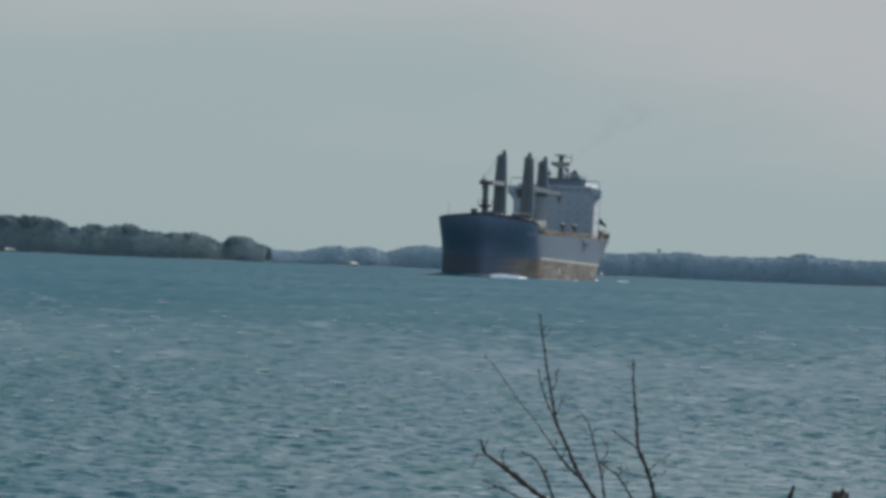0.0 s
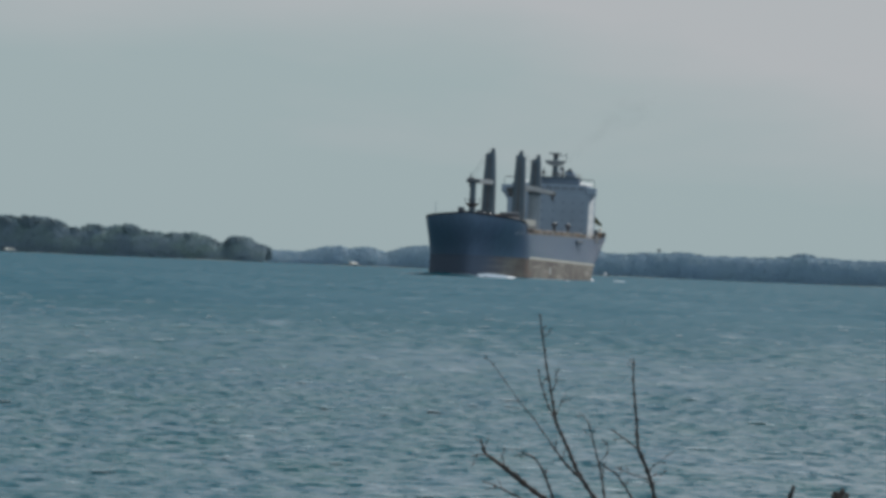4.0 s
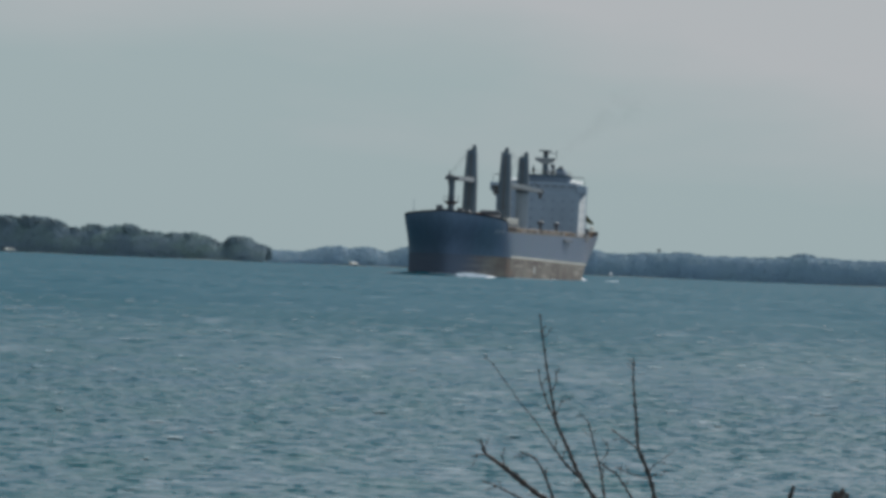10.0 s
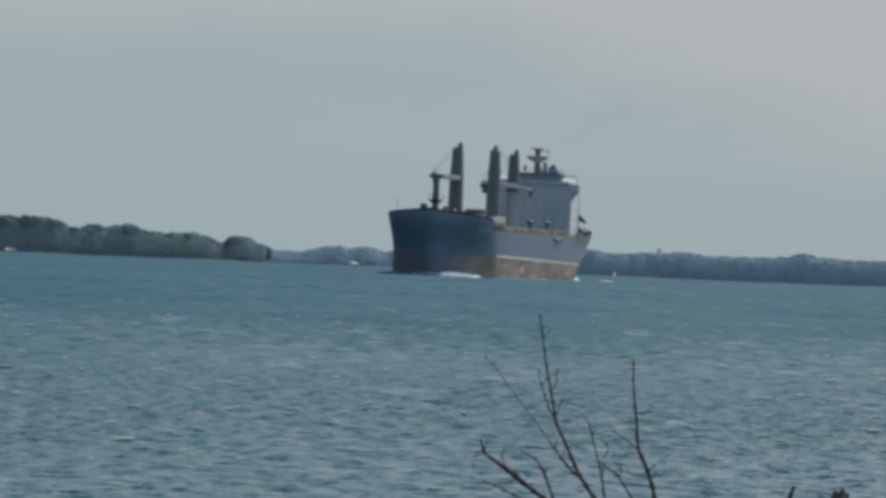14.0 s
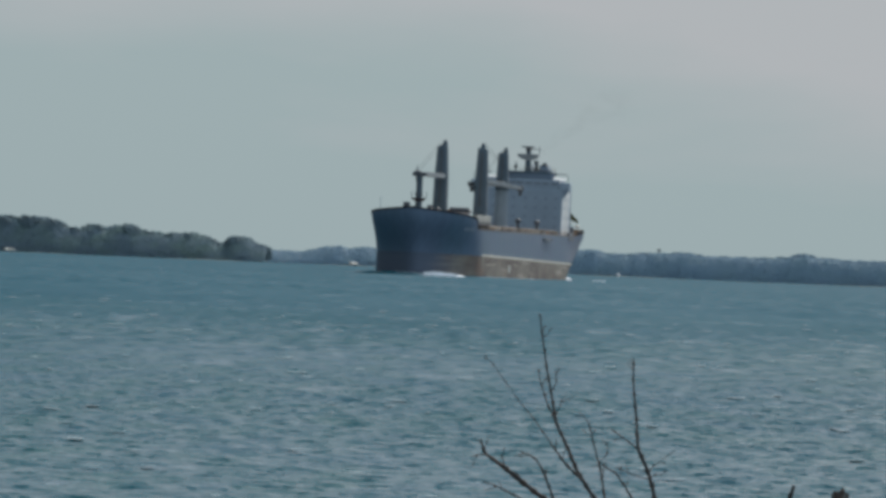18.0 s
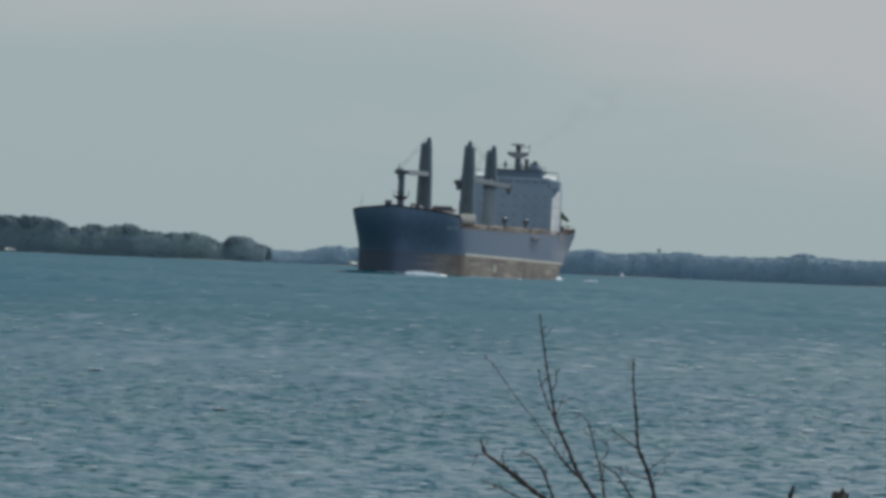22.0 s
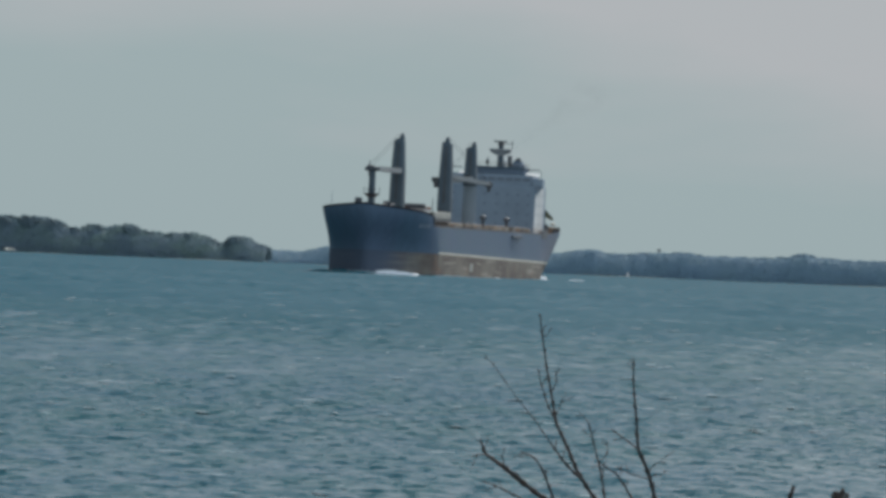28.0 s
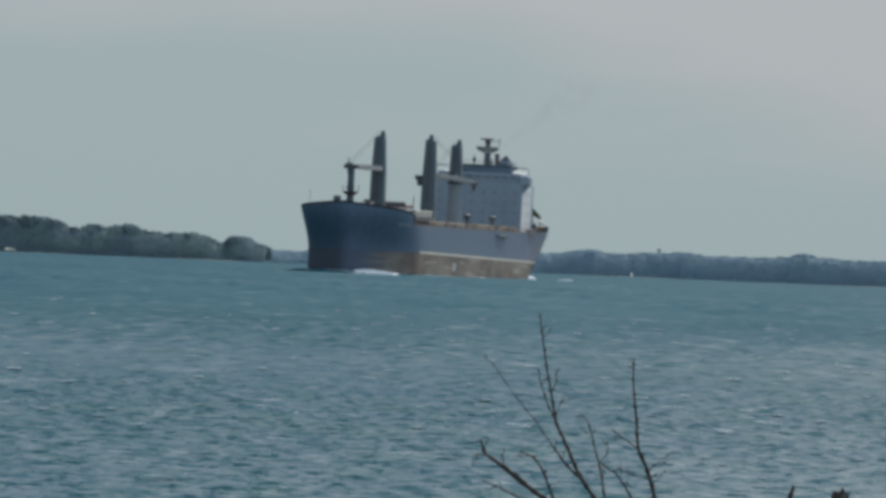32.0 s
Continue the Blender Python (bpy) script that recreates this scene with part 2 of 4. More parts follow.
    l.new(body.outputs["Color"], far_blue.inputs[1])
    l.new(far_blue.outputs["Color"], b.inputs["Base Color"])
    b.inputs["Roughness"].default_value = 0.10
    return mat


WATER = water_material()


# ---- mesh helpers ----
def mesh_of(name, bm, mat, smooth=False):
    me = bpy.data.meshes.new(name)
    bmesh.ops.recalc_face_normals(bm, faces=bm.faces)
    bm.to_mesh(me)
    bm.free()
    me.materials.append(mat)
    if smooth:
        for p in me.polygons:
            p.use_smooth = True
    return me


def part(name, bm, mat, parent, label="", smooth=False):
    ob = new(name, mesh_of(name, bm, mat, smooth))
    ob.parent = parent
    if label:
        tagged(ob, label)
    return ob


def box(x0, x1, y0, y1, z0, z1, bevel=0.0, bm=None):
    bm = bm or bmesh.new()
    r = bmesh.ops.create_cube(bm, size=1.0, matrix=Matrix.Translation(((x0 + x1) / 2, (y0 + y1) / 2, (z0 + z1) / 2))
                              @ Matrix.Diagonal((abs(x1 - x0), abs(y1 - y0), abs(z1 - z0), 1)))
    if bevel:
        es = list({e for v in r["verts"] for e in v.link_edges})
        bmesh.ops.bevel(bm, geom=es, offset=bevel, segments=1, affect="EDGES")
    return bm


def rod(p, q, r0, r1=None, seg=8, bm=None):
    """A round bar from p to q, tapering from r0 to r1."""
    bm = bm or bmesh.new()
    p, q = Vector(p), Vector(q)
    m = Matrix.Translation((p + q) / 2) @ (q - p).to_track_quat("Z", "Y").to_matrix().to_4x4()
    bmesh.ops.create_cone(bm, cap_ends=True, segments=seg, radius1=r0, radius2=r0 if r1 is None else r1, depth=(q - p).length, matrix=m)
    return bm


def loft(rings, close=True, caps=True, bm=None):
    bm = bm or bmesh.new()
    vs = [[bm.verts.new(p) for p in r] for r in rings]
    n = len(rings[0])
    for a, b in zip(vs, vs[1:]):
        for i in range(n if close else n - 1):
            j = (i + 1) % n
            bm.faces.new((a[i], a[j], b[j], b[i]))
    if caps:
        bm.faces.new(list(reversed(vs[0])))
        bm.faces.new(vs[-1])
    return bm


# ---- water ----
def wave_height(x, y, seed, parts):
    rng = np.random.RandomState(seed)
    z = np.zeros_like(x)
    for lam, amp, spread, count in parts:
        for _ in range(count):
            th = rng.normal(0, spread)
            k = 2 * math.pi / (lam * rng.uniform(0.75, 1.3))
            ph = rng.uniform(0, 6.283)
            z += amp / math.sqrt(count) * np.sin(k * (x * math.sin(th) + y * math.cos(th)) + ph)
    return z


def sheet(name, xs, ys, z):
    nx, ny = len(xs), len(ys)
    X, Y = np.meshgrid(xs, ys)
    co = np.stack([X, Y, z], -1).reshape(-1, 3)
    idx = np.arange(nx * ny).reshape(ny, nx)
    quads = np.stack([idx[:-1, :-1], idx[:-1, 1:], idx[1:, 1:], idx[1:, :-1]], -1).reshape(-1, 4)
    me = bpy.data.meshes.new(name)
    me.vertices.add(len(co))
    me.vertices.foreach_set("co", co.ravel().astype(np.float32))
    me.loops.add(quads.size)
    me.loops.foreach_set("vertex_index", quads.ravel().astype(np.int32))
    me.polygons.add(len(quads))
    me.polygons.foreach_set("loop_start", np.arange(0, quads.size, 4, dtype=np.int32))
    me.polygons.foreach_set("loop_total", np.full(len(quads), 4, dtype=np.int32))
    me.polygons.foreach_set("use_smooth", np.ones(len(quads), dtype=bool))
    me.update(calc_edges=True)
    me.materials.append(WATER)
    return new(name, me)


def build_water():
    xs = np.concatenate([np.linspace(-6000, -30, 50), np.arange(-24, 24.01, 0.11), np.linspace(30, 6000, 50)])
    ys = np.concatenate([np.linspace(-600, 50, 20), np.arange(56, 200, 0.11), np.linspace(201, 600, 120), np.linspace(610, 4990, 110)])
    X, Y = np.meshgrid(xs, ys)
    z = wave_height(X, Y, 3, ((2.2, 0.012, 0.7, 5), (0.9, 0.016, 0.9, 8), (0.5, 0.009, 1.0, 8)))
    z *= np.clip((196 - Y) / 70, 0, 1) * np.clip((Y - 54) / 5, 0, 1) * np.clip((26 - np.abs(X)) / 3, 0, 1)
    w = sheet("water", xs, ys, z)
    return tagged(w, "choppy blue-green river water with small wind waves", "water", kind="structure")


def build_crests():
    """A second set of wind waves that runs across the first; only its crests stand out of the water."""
    xs = np.arange(-24, 24.01, 0.15)
    ys = np.arange(58, 200, 0.15)
    X, Y = np.meshgrid(xs, ys)
    z = wave_height(X, Y, 11, ((1.6, 0.014, 0.8, 5), (0.75, 0.016, 0.9, 8)))
    edge = np.clip((196 - Y) / 70, 0, 1) * np.clip((Y - 58) / 5, 0, 1) * np.clip((24 - np.abs(X)) / 3, 0, 1)
    z = z * edge - 0.010 - 0.05 * (1 - edge)
    w = sheet("wave_crests", xs, ys, z)
    return tagged(w, "short steep wave crests running over the river", "waves", kind="stuff")


def build_flecks():
    """Thin torn flecks stand in for sun glints, thinning out with distance from the bank."""
    rng = random.Random(19)
    verts, faces = [], []
    for _ in range(260):
        d = 75.0 + 330.0 * rng.random() ** 1.7
        c = Vector((rng.uniform(-0.085, 0.085) * d, d, 0.045))
        w, h = rng.uniform(0.05, 0.22) * (0.6 + d / 250.0), rng.uniform(0.12, 0.30) * (d / 120.0) ** 1.7
        i0, n = len(verts), 8
        for k in range(n):
            a = k * 6.2832 / n
            g = rng.uniform(0.55, 1.1)
            verts.append((c.x + math.cos(a) * w * g, c.y + math.sin(a) * h * g, c.z + rng.uniform(-0.003, 0.002)))
        verts.append((c.x, c.y, c.z + 0.003))
        faces += [(i0 + k, i0 + (k + 1) % n, i0 + n) for k in range(n)]
    me = bpy.data.meshes.new("glint_flecks")
    me.from_pydata(verts, [], faces)
    me.materials.append(FLECK)
    return tagged(new("glint_flecks", me), "thin pale flecks standing in for sun glints on the choppy river", "foam", kind="stuff")


flecks = build_flecks()
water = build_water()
crests = build_crests()


# ---- land ----
def shore(name, pts, depth, label):
    """A low bank along the line pts, running back from the water."""
    bm = bmesh.new()
    prof = [(0.0, -0.6), (1.0, 0.05), (6.0, 0.3), (min(depth * 0.4, 40.0), 1.0), (depth, 1.2), (depth, -0.6)]
    loft([[(x, y + dy, z) for dy, z in prof] for x, y in pts], bm=bm)
    return tagged(new(name, mesh_of(name, bm, EARTH, True)), label, "shore", kind="structure")


def near_bank():
    """The grassy bank on which the camera and the bush stand."""
    bm = bmesh.new()
    rings = []
    for i in range(25):
        x = -60 + i * 5
        j = 0.5 * math.sin(i * 1.7)
        rings.append([(x, -40, -1.0), (x, -40, 1.0), (x, -6, 0.9), (x, 4, 0.88 + 0.04 * j), (x, 12 + j, 0.8), (x, 17 + j, 0.45), (x, 22 + j, -0.2), (x, 26, -1.0)])
    loft(rings, bm=bm)
    return tagged(new("ground", mesh_of("ground", bm, EARTH, True)), "grassy river bank at the water's edge", "bank", kind="structure")


def crown_width(h, fat):
    """Full from the skirt up, then domed."""
    return 0.92 + 0.08 * h if h < 0.45 else 0.97 * max(1 - ((h - 0.45) / 0.56) ** 2.4, 0.0) ** fat


def tree_meshes(kind, rng, mat):
    """A trunk with limbs, and a crown of many small leaf clumps with gaps; one metre tall, scaled when set out."""
    tb = bmesh.new()
    rod((0, 0, -0.03), (0.01, 0, 0.55), 0.024, 0.012, 6, tb)
    for i in range(6):
        a = i * 1.05 + rng.uniform(0, 0.6)
        z0 = rng.uniform(0.18, 0.45)
        r = rng.uniform(0.12, 0.24)
        rod((0, 0, z0), (math.cos(a) * r, math.sin(a) * r, z0 + rng.uniform(0.12, 0.3)), 0.011, 0.004, 5, tb)
    # leaf sprays over a lumpy, gappy envelope, each turned outwards
    verts, faces = [], []
    off = Vector((rng.uniform(0, 50), rng.uniform(0, 50), rng.uniform(0, 50)))
    mid = Vector((0, 0, 0.52))
    for i in range(kind["leaves"]):
        a, h = rng.uniform(0, 6.283), rng.uniform(kind["low"], 1.0)
        env = crown_width(h, kind["fat"])
        d = Vector((math.cos(a), math.sin(a), h * 1.3))
        lump = 1.0 + 0.26 * noise.noise(d * 1.9 + off) + 0.16 * noise.noise(d * 5.0 + off)
        r = kind["wide"] * env * lump * (1 - 0.35 * rng.random() ** 2)
        p = Vector((math.cos(a) * r, math.sin(a) * r, 0.06 + 0.9 * h * (0.85 + 0.15 * lump)))
        t = ((p - mid).normalized() + Vector((rng.gauss(0, 0.35), rng.gauss(0, 0.35), rng.gauss(0, 0.35)))).normalized()
        u = t.orthogonal().normalized()
        v = t.cross(u).normalized()
        k = rng.uniform(0, 3.14)
        u, v = (u * math.cos(k) + v * math.sin(k)) * rng.uniform(0.018, 0.036), (v * math.cos(k) - u * math.sin(k)) * rng.uniform(0.014, 0.028)
        i0 = len(verts)
        verts += [p + u, p + v, p - u, p - v]
        faces.append((i0, i0 + 1, i0 + 2, i0 + 3))
    # the shaded mass of leaves inside
    rings, turn = 8, 12
    for j in range(rings + 1):
        h = kind["low"] + (0.97 - kind["low"]) * j / rings
        env = crown_width(h, kind["fat"])
        for i in range(turn):
            a = i * 6.2832 / turn
            d = Vector((math.cos(a), math.sin(a), h * 1.3))
            lump = 1.0 + 0.26 * noise.noise(d * 1.9 + off) + 0.16 * noise.noise(d * 5.0 + off)
            r = kind["wide"] * env * lump * 0.86
            verts.append(Vector((math.cos(a) * r, math.sin(a) * r, 0.06 + 0.88 * h * (0.85 + 0.15 * lump))))
    i0 = len(verts) - (rings + 1) * turn
    for j in range(rings):
        for i in range(turn):
            k = (i + 1) % turn
            faces.append((i0 + j * turn + i, i0 + j * turn + k, i0 + (j + 1) * turn + k, i0 + (j + 1) * turn + i))
    me = bpy.data.meshes.new("crown")
    me.from_pydata([tuple(v) for v in verts], [], faces)
    me.materials.append(mat)
    return mesh_of("trunk", tb, BARK), me


def tree_kinds(mat, seed):
    rng = random.Random(seed)
    out = []
    for wide, low, fat, leaves in ((0.33, 0.0, 0.5, 2000), (0.29, 0.0, 0.6, 1800), (0.38, 0.0, 0.5, 2200), (0.24, 0.0, 0.7, 1600), (0.31, 0.0, 0.55, 2000)):
        out.append(tree_meshes(dict(wide=wide, low=low, fat=fat, leaves=leaves), rng, mat))
    return out


def tree_at(kinds, k, x, y, z, height, turn, broad, label, group):
    trunk_me, crown_me = kinds[k]
    t = tagged(new("tree"), label, "tree", group)
    t.matrix_world = pose(x, y, z, 0, 0, turn)
    for nm, me in (("trunk", trunk_me), ("crown", crown_me)):
        o = new(nm, me)
        o.parent = t
        o.scale = (height * broad, height * broad, height)
    return t


def profile(x, table):
    for (x0, h0), (x1, h1) in zip(table, table[1:]):
        if x0 <= x <= x1:
            return h0 + (h1 - h0) * (x - x0) / (x1 - x0)
    return table[0][1] if x < table[0][0] else table[-1][1]


LEFT_Y, FAR_Y = 3666.0, 3814.0
# height of the wood's top along the shore, in metres
LEFT_WOOD = [(-265.2, 17.71), (-216.8, 17.32), (-198.9, 17.32), (-188.8, 16.15), (-184.9, 13.03), (-176.3, 12.64), (-170.8, 15.37), (-165.4, 13.03), (-159.9, 14.98), (-152.1, 15.37), (-147.4, 13.03), (-135.7, 11.86),
             (-123.2, 12.64), (-114.7, 11.08), (-110.8, 8.35), (-106.1, 9.13), (-102.2, 11.86), (-95.9, 11.86), (-92.8, 9.13), (-87.4, 7.96)]
FAR_WOOD = [(-265.2, 6.79), (-87.4, 6.17), (-71.8, 6.01), (-65.5, 7.57), (-58.0, 9.3), (-53.5, 9.7), (-47.6, 8.1), (-43.0, 9.6), (-38.0, 9.6), (-28.5, 6.9), (-22.8, 9.4), (-14.0, 11.3), (-9.4, 11.4), (0, 11.08), (31.2, 9.91), (56.2, 10.3),
            (66.3, 12.09), (76.4, 13.42), (81.1, 11.47), (92, 11.63), (111.5, 12.87), (123.2, 13.34), (129.5, 12.41), (148.2, 12.25), (167.7, 12.41), (177.1, 13.81), (184.1, 15.06), (188, 13.65),
            (207.5, 13.03), (265.2, 12.64)]


def thicket(name, table, x0, x1, y, depth, count, share, mat, label, seed, rough):
    """Undergrowth or the inner wood: a lumpy mass of foliage along the shore with loose leaf sprays standing out of it."""
    rng = np.random.RandomState(seed)
    n = int((x1 - x0) / 0.9)
    verts, faces = [], []
    prof = ((0.0, 0.0), (0.04, 0.17), (0.11, 0.38), (0.20, 0.60), (0.30, 0.80), (0.42, 0.95), (0.75, 0.8), (1.0, 0.0))
    for i in range(n + 1):
        x = x0 + (x1 - x0) * i / n
        top = profile(x, table) * share
        for dy, f in prof:
            b1 = noise.noise((x * (0.17 if share > 0.5 else 0.11) + seed, dy * 3, f * (2.2 if share > 0.5 else 0.6)))
            b2 = noise.noise((x * 0.55, dy * 6 + seed, f * 6.0))
            z = 0.05 + top * f * (0.97 + (0.12 * b1 + 0.06 * b2) * (0.4 + 0.6 * rough))
            verts.append((x, y + dy * depth + (0.9 * b1 + 0.45 * b2) * (0 if dy in (0, 1) else rough), z))
    m = len(prof)
    for i in range(n):
        for j in range(m - 1):
            faces.append((i * m + j, (i + 1) * m + j, (i + 1) * m + j + 1, i * m + j + 1))
    base = np.array(verts).reshape(n + 1, m, 3)
    gi, gj = rng.uniform(0, n - 0.001, count), rng.uniform(0, 5.2, count)
    ii, jj = gi.astype(int), gj.astype(int)
    c = base[ii, jj] + (base[ii, jj + 1] - base[ii, jj]) * (gj - jj)[:, None]
    c += rng.normal(size=(count, 3)) * (0.35, 0.35, 0.25)
    u, v = rng.normal(size=(count, 3)), rng.normal(size=(count, 3))
    u[:, 1] *= 0.4
    v[:, 1] *= 0.4
    u *= (rng.uniform(0.25, 0.6, count) / np.linalg.norm(u, axis=1))[:, None]
    v *= (rng.uniform(0.2, 0.5, count) / np.linalg.norm(v, axis=1))[:, None]
    co = np.stack([c + u, c + v, c - u, c - v], 1).reshape(-1, 3)
    k = len(verts)
    me = bpy.data.meshes.new(name)
    me.from_pydata(verts + co.tolist(), [], faces + (np.arange(count * 4).reshape(-1, 4) + k).tolist())
    me.materials.append(mat)
    return tagged(new(name, me), label, "wood", kind="stuff")


def build_land():
    rng = random.Random(5)
    shore("shore_near_wood", [(x, LEFT_Y + 3 * math.sin(x * 0.07)) for x in range(-330, -97, 12)] + [(-95, LEFT_Y + 3), (-90, LEFT_Y + 10)], 120,
          "low earth and grass shore under the woods")
    shore("shore_far_wood", [(x, FAR_Y + 4 * math.sin(x * 0.05)) for x in range(-6000, 6001, 20)], 6000,
          "distant low shore under the woods")
    near = tree_kinds(LEAF, 21)
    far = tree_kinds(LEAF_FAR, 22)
    x = -253.0
    while x < -86.5:
        h = profile(x, LEFT_WOOD) * rng.uniform(1.0, 1.08)
        tree_at(near, rng.randrange(5), x, LEFT_Y + 21 + rng.uniform(-3, 6), 0.6, h - 0.6, rng.uniform(0, 360), rng.uniform(1.0, 1.4),
                "dense broadleaf tree of the nearer shore's wood", "trees of the nearer wood")
        x += h * rng.uniform(0.09, 0.15)
    thicket("inner_wood", LEFT_WOOD, -328, -86.5, LEFT_Y + 2.5, 44, 30000, 1.06, LEAF, "dense inner wood of the nearer shore", 2, 0.8)
    x = -87.4
    while x < 234:
        h = profile(x, FAR_WOOD) * rng.uniform(0.99, 1.06)
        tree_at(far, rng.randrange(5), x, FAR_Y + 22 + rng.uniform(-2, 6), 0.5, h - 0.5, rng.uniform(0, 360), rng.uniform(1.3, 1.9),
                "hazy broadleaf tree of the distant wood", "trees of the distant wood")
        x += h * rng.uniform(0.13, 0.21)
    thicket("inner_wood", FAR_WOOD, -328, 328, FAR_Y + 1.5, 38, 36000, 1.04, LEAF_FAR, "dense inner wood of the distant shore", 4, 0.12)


def cottage(x, y, z, w, h, turn):
    c = tagged(new("cottage"), "small white cottage among the trees at the waterside", "house")
    c.matrix_world = pose(x, y, z, 0, 0, turn)
    part("wall", box(-w / 2, w / 2, -2.2, 2.2, 0, h * 0.6, 0.05), WHITE, c)
    part("roof", loft([[(s * (w / 2 + 0.3), -3.2, h * 0.45), (s * (w / 2 + 0.3), 2.4, h), (s * (w / 2 + 0.3), 2.6, h * 0.45)] for s in (-1, 1)]), PANEL, c, "pale sheet-metal roof")
    for k in (-0.28, 0.28):
        part("window", box(k * w - 0.4, k * w + 0.4, -2.24, -2.1, h * 0.2, h * 0.45), GLASS_DARK, c)
    part("door", box(-0.45, 0.45, -2.23, -2.1, 0.02, h * 0.5), PANEL, c)
    return c


def radio_mast(x, y, z, top):
    m = tagged(new("radio_mast"), "slim grey radio mast standing above the distant wood", "mast")
    m.matrix_world = pose(x, y, z)
    part("pole", rod((0, 0, 0), (0, 0, top), 0.35, 0.22), DARK, m)
    part("antenna", box(-0.9, 0.9, -0.2, 0.2, top - 1.2, top - 0.2, 0.05), DARK, m)
    return m


def sailing_boat():
    b = tagged(new("sailing_boat"), "small white sailing boat under full sail", "boat")
    ring = []
    for y, w, zt in ((-2.6, 0.15, 0.95), (-1.4, 0.7, 0.85), (0, 0.95, 0.8), (1.6, 0.9, 0.8), (2.6, 0.7, 0.85)):
        ring.append([(-w, y, zt), (-w * 0.6, y, 0.05), (0, y, -0.2), (w * 0.6, y, 0.05), (w, y, zt)])
    part("hull", loft(ring), WHITE, b, smooth=True)
    part("pole", rod((0, -0.4, 0.6), (0, -0.4, 5.4), 0.06), DARK, b)
    part("mainsail", loft([[(-0.02, -0.3, 1.3), (0.7, 2.2, 1.35), (0.02, -0.3, 5.2)], [(0.02, -0.3, 1.3), (0.76, 2.2, 1.35), (0.06, -0.3, 5.2)]]), SAIL, b)
    part("jib_sail", loft([[(-0.02, -2.4, 1.0), (0.45, -0.6, 1.1), (0.0, -0.45, 4.4)], [(0.02, -2.4, 1.0), (0.5, -0.6, 1.1), (0.04, -0.45, 4.4)]]), SAIL, b)
    b.scale = (0.34, 0.34, 0.5)
    return b


near_bank()
build_land()
cottage(-210.6, LEFT_Y + 0.5, 0.1, 4.2, 1.9, 24)
cottage(-45.0, FAR_Y - 2.0, 0.3, 2.9, 1.4, 24)
radio_mast(109.4, FAR_Y + 22, 1.0, 13.7)
boat = sailing_boat()

# ---- the ship ----
PIVOT = 60.0        # the turning point, metres aft of the stem; the keel line runs along local y


def fineness(z):
    """0 at the flared deck edge of the bow, 1 on the straight sides below the flare."""
    f = min(max(z / 14.5, 0.0), 1.0)
    u = min(1.0, (1 - f) / 0.68)
    return u * u * (3 - 2 * u)


def stem_at(z):
    """How far aft of the foremost point the raked stem lies at height z."""
    return 3.6 * fineness(z)


def bow_half(a, z):
    """Half breadth of the fore body: blunt at the deck, a little finer below the flare."""
    g = fineness(z)
    x = a - stem_at(z)
    if x <= 0:
        return 0.0
    d = math.sqrt(x * x + 6.5 * x) / 11.4
    full = d / (1 + d ** 3.6) ** (1 / 3.6)
    u = math.sqrt(x * x + 6.5 * x) / 19.6
    wedge = u / (1 + u ** 5.5) ** (1 / 5.5)
    return 11.85 * (full + (wedge - full) * g)


def stern_half(a, z):
    f = min(max(z / 11.3, 0.0), 1.0)
    deck = 11.85 if a < 160 else 11.85 - 0.35 * ((a - 160) / 29.0) ** 2
    low = 11.85 if a < 150 else 11.85 - 4.9 * ((a - 150) / 39.0) ** 1.7
    return low + (deck - low) * f ** 0.85


def deck_height(a):
    if a < 20.0:
        return 15.3 - 1.9 * (a / 20.0) ** 0.75
    return 11.25 + 0.85 * max(0.0, (a - 168) / 21.0)


def boot_height(a):
    return 5.65 - 1.35 * a / 190.2


def hull_half(a, z):
    return bow_half(a, z) if a < 60 else stern_half(a, z)


def at(a, b, z):
    """A place on the ship: metres aft of the stem, to port of the middle line, over the keel mark."""
    return (b, a - PIVOT, z)


STATIONS = [0.0, 0.1, 0.35, 0.8, 1.5, 2.4, 3.4, 4.5, 5.5, 6.5, 6.7, 7.2, 8.2, 9.2, 10.5, 12.5, 15, 17.5, 20.0, 20.05, 21.5, 23, 24.2, 25.2, 26.2, 27.2, 29, 34, 40, 50, 70, 90, 110, 130, 150, 158,
            164, 168, 172, 176, 180, 184, 187.5, 190.2]


def hull_band(name, low, high, steps, mat, parent, label, first=0.0, out=0.0, end=True, last=500.0):
    bm = bmesh.new()
    rings = []
    for a in STATIONS:
        if a < first or a > last:
            continue
        row = []
        for i in range(steps + 1):
            z = low(a) + (high(a) - low(a)) * i / steps
            aa = a + (stem_at(z) - out) * max(0.0, 1 - a / 27.0)
            row.append((aa, z, hull_half(aa, z) + out))
        rings.append([at(aa, -b, z) for aa, z, b in row] + [at(aa, b, z) for aa, z, b in reversed(row)])
    n = steps + 1
    vs = [[bm.verts.new(p) for p in r] for r in rings]
    for p, q in zip(vs, vs[1:]):
        for i in list(range(n - 1)) + list(range(n, 2 * n - 1)):
            bm.faces.new((p[i], p[i + 1], q[i + 1], q[i]))
    if end:
        bm.faces.new(vs[-1])
    bmesh.ops.remove_doubles(bm, verts=bm.verts, dist=0.004)
    return part(name, bm, mat, parent, label, smooth=True)


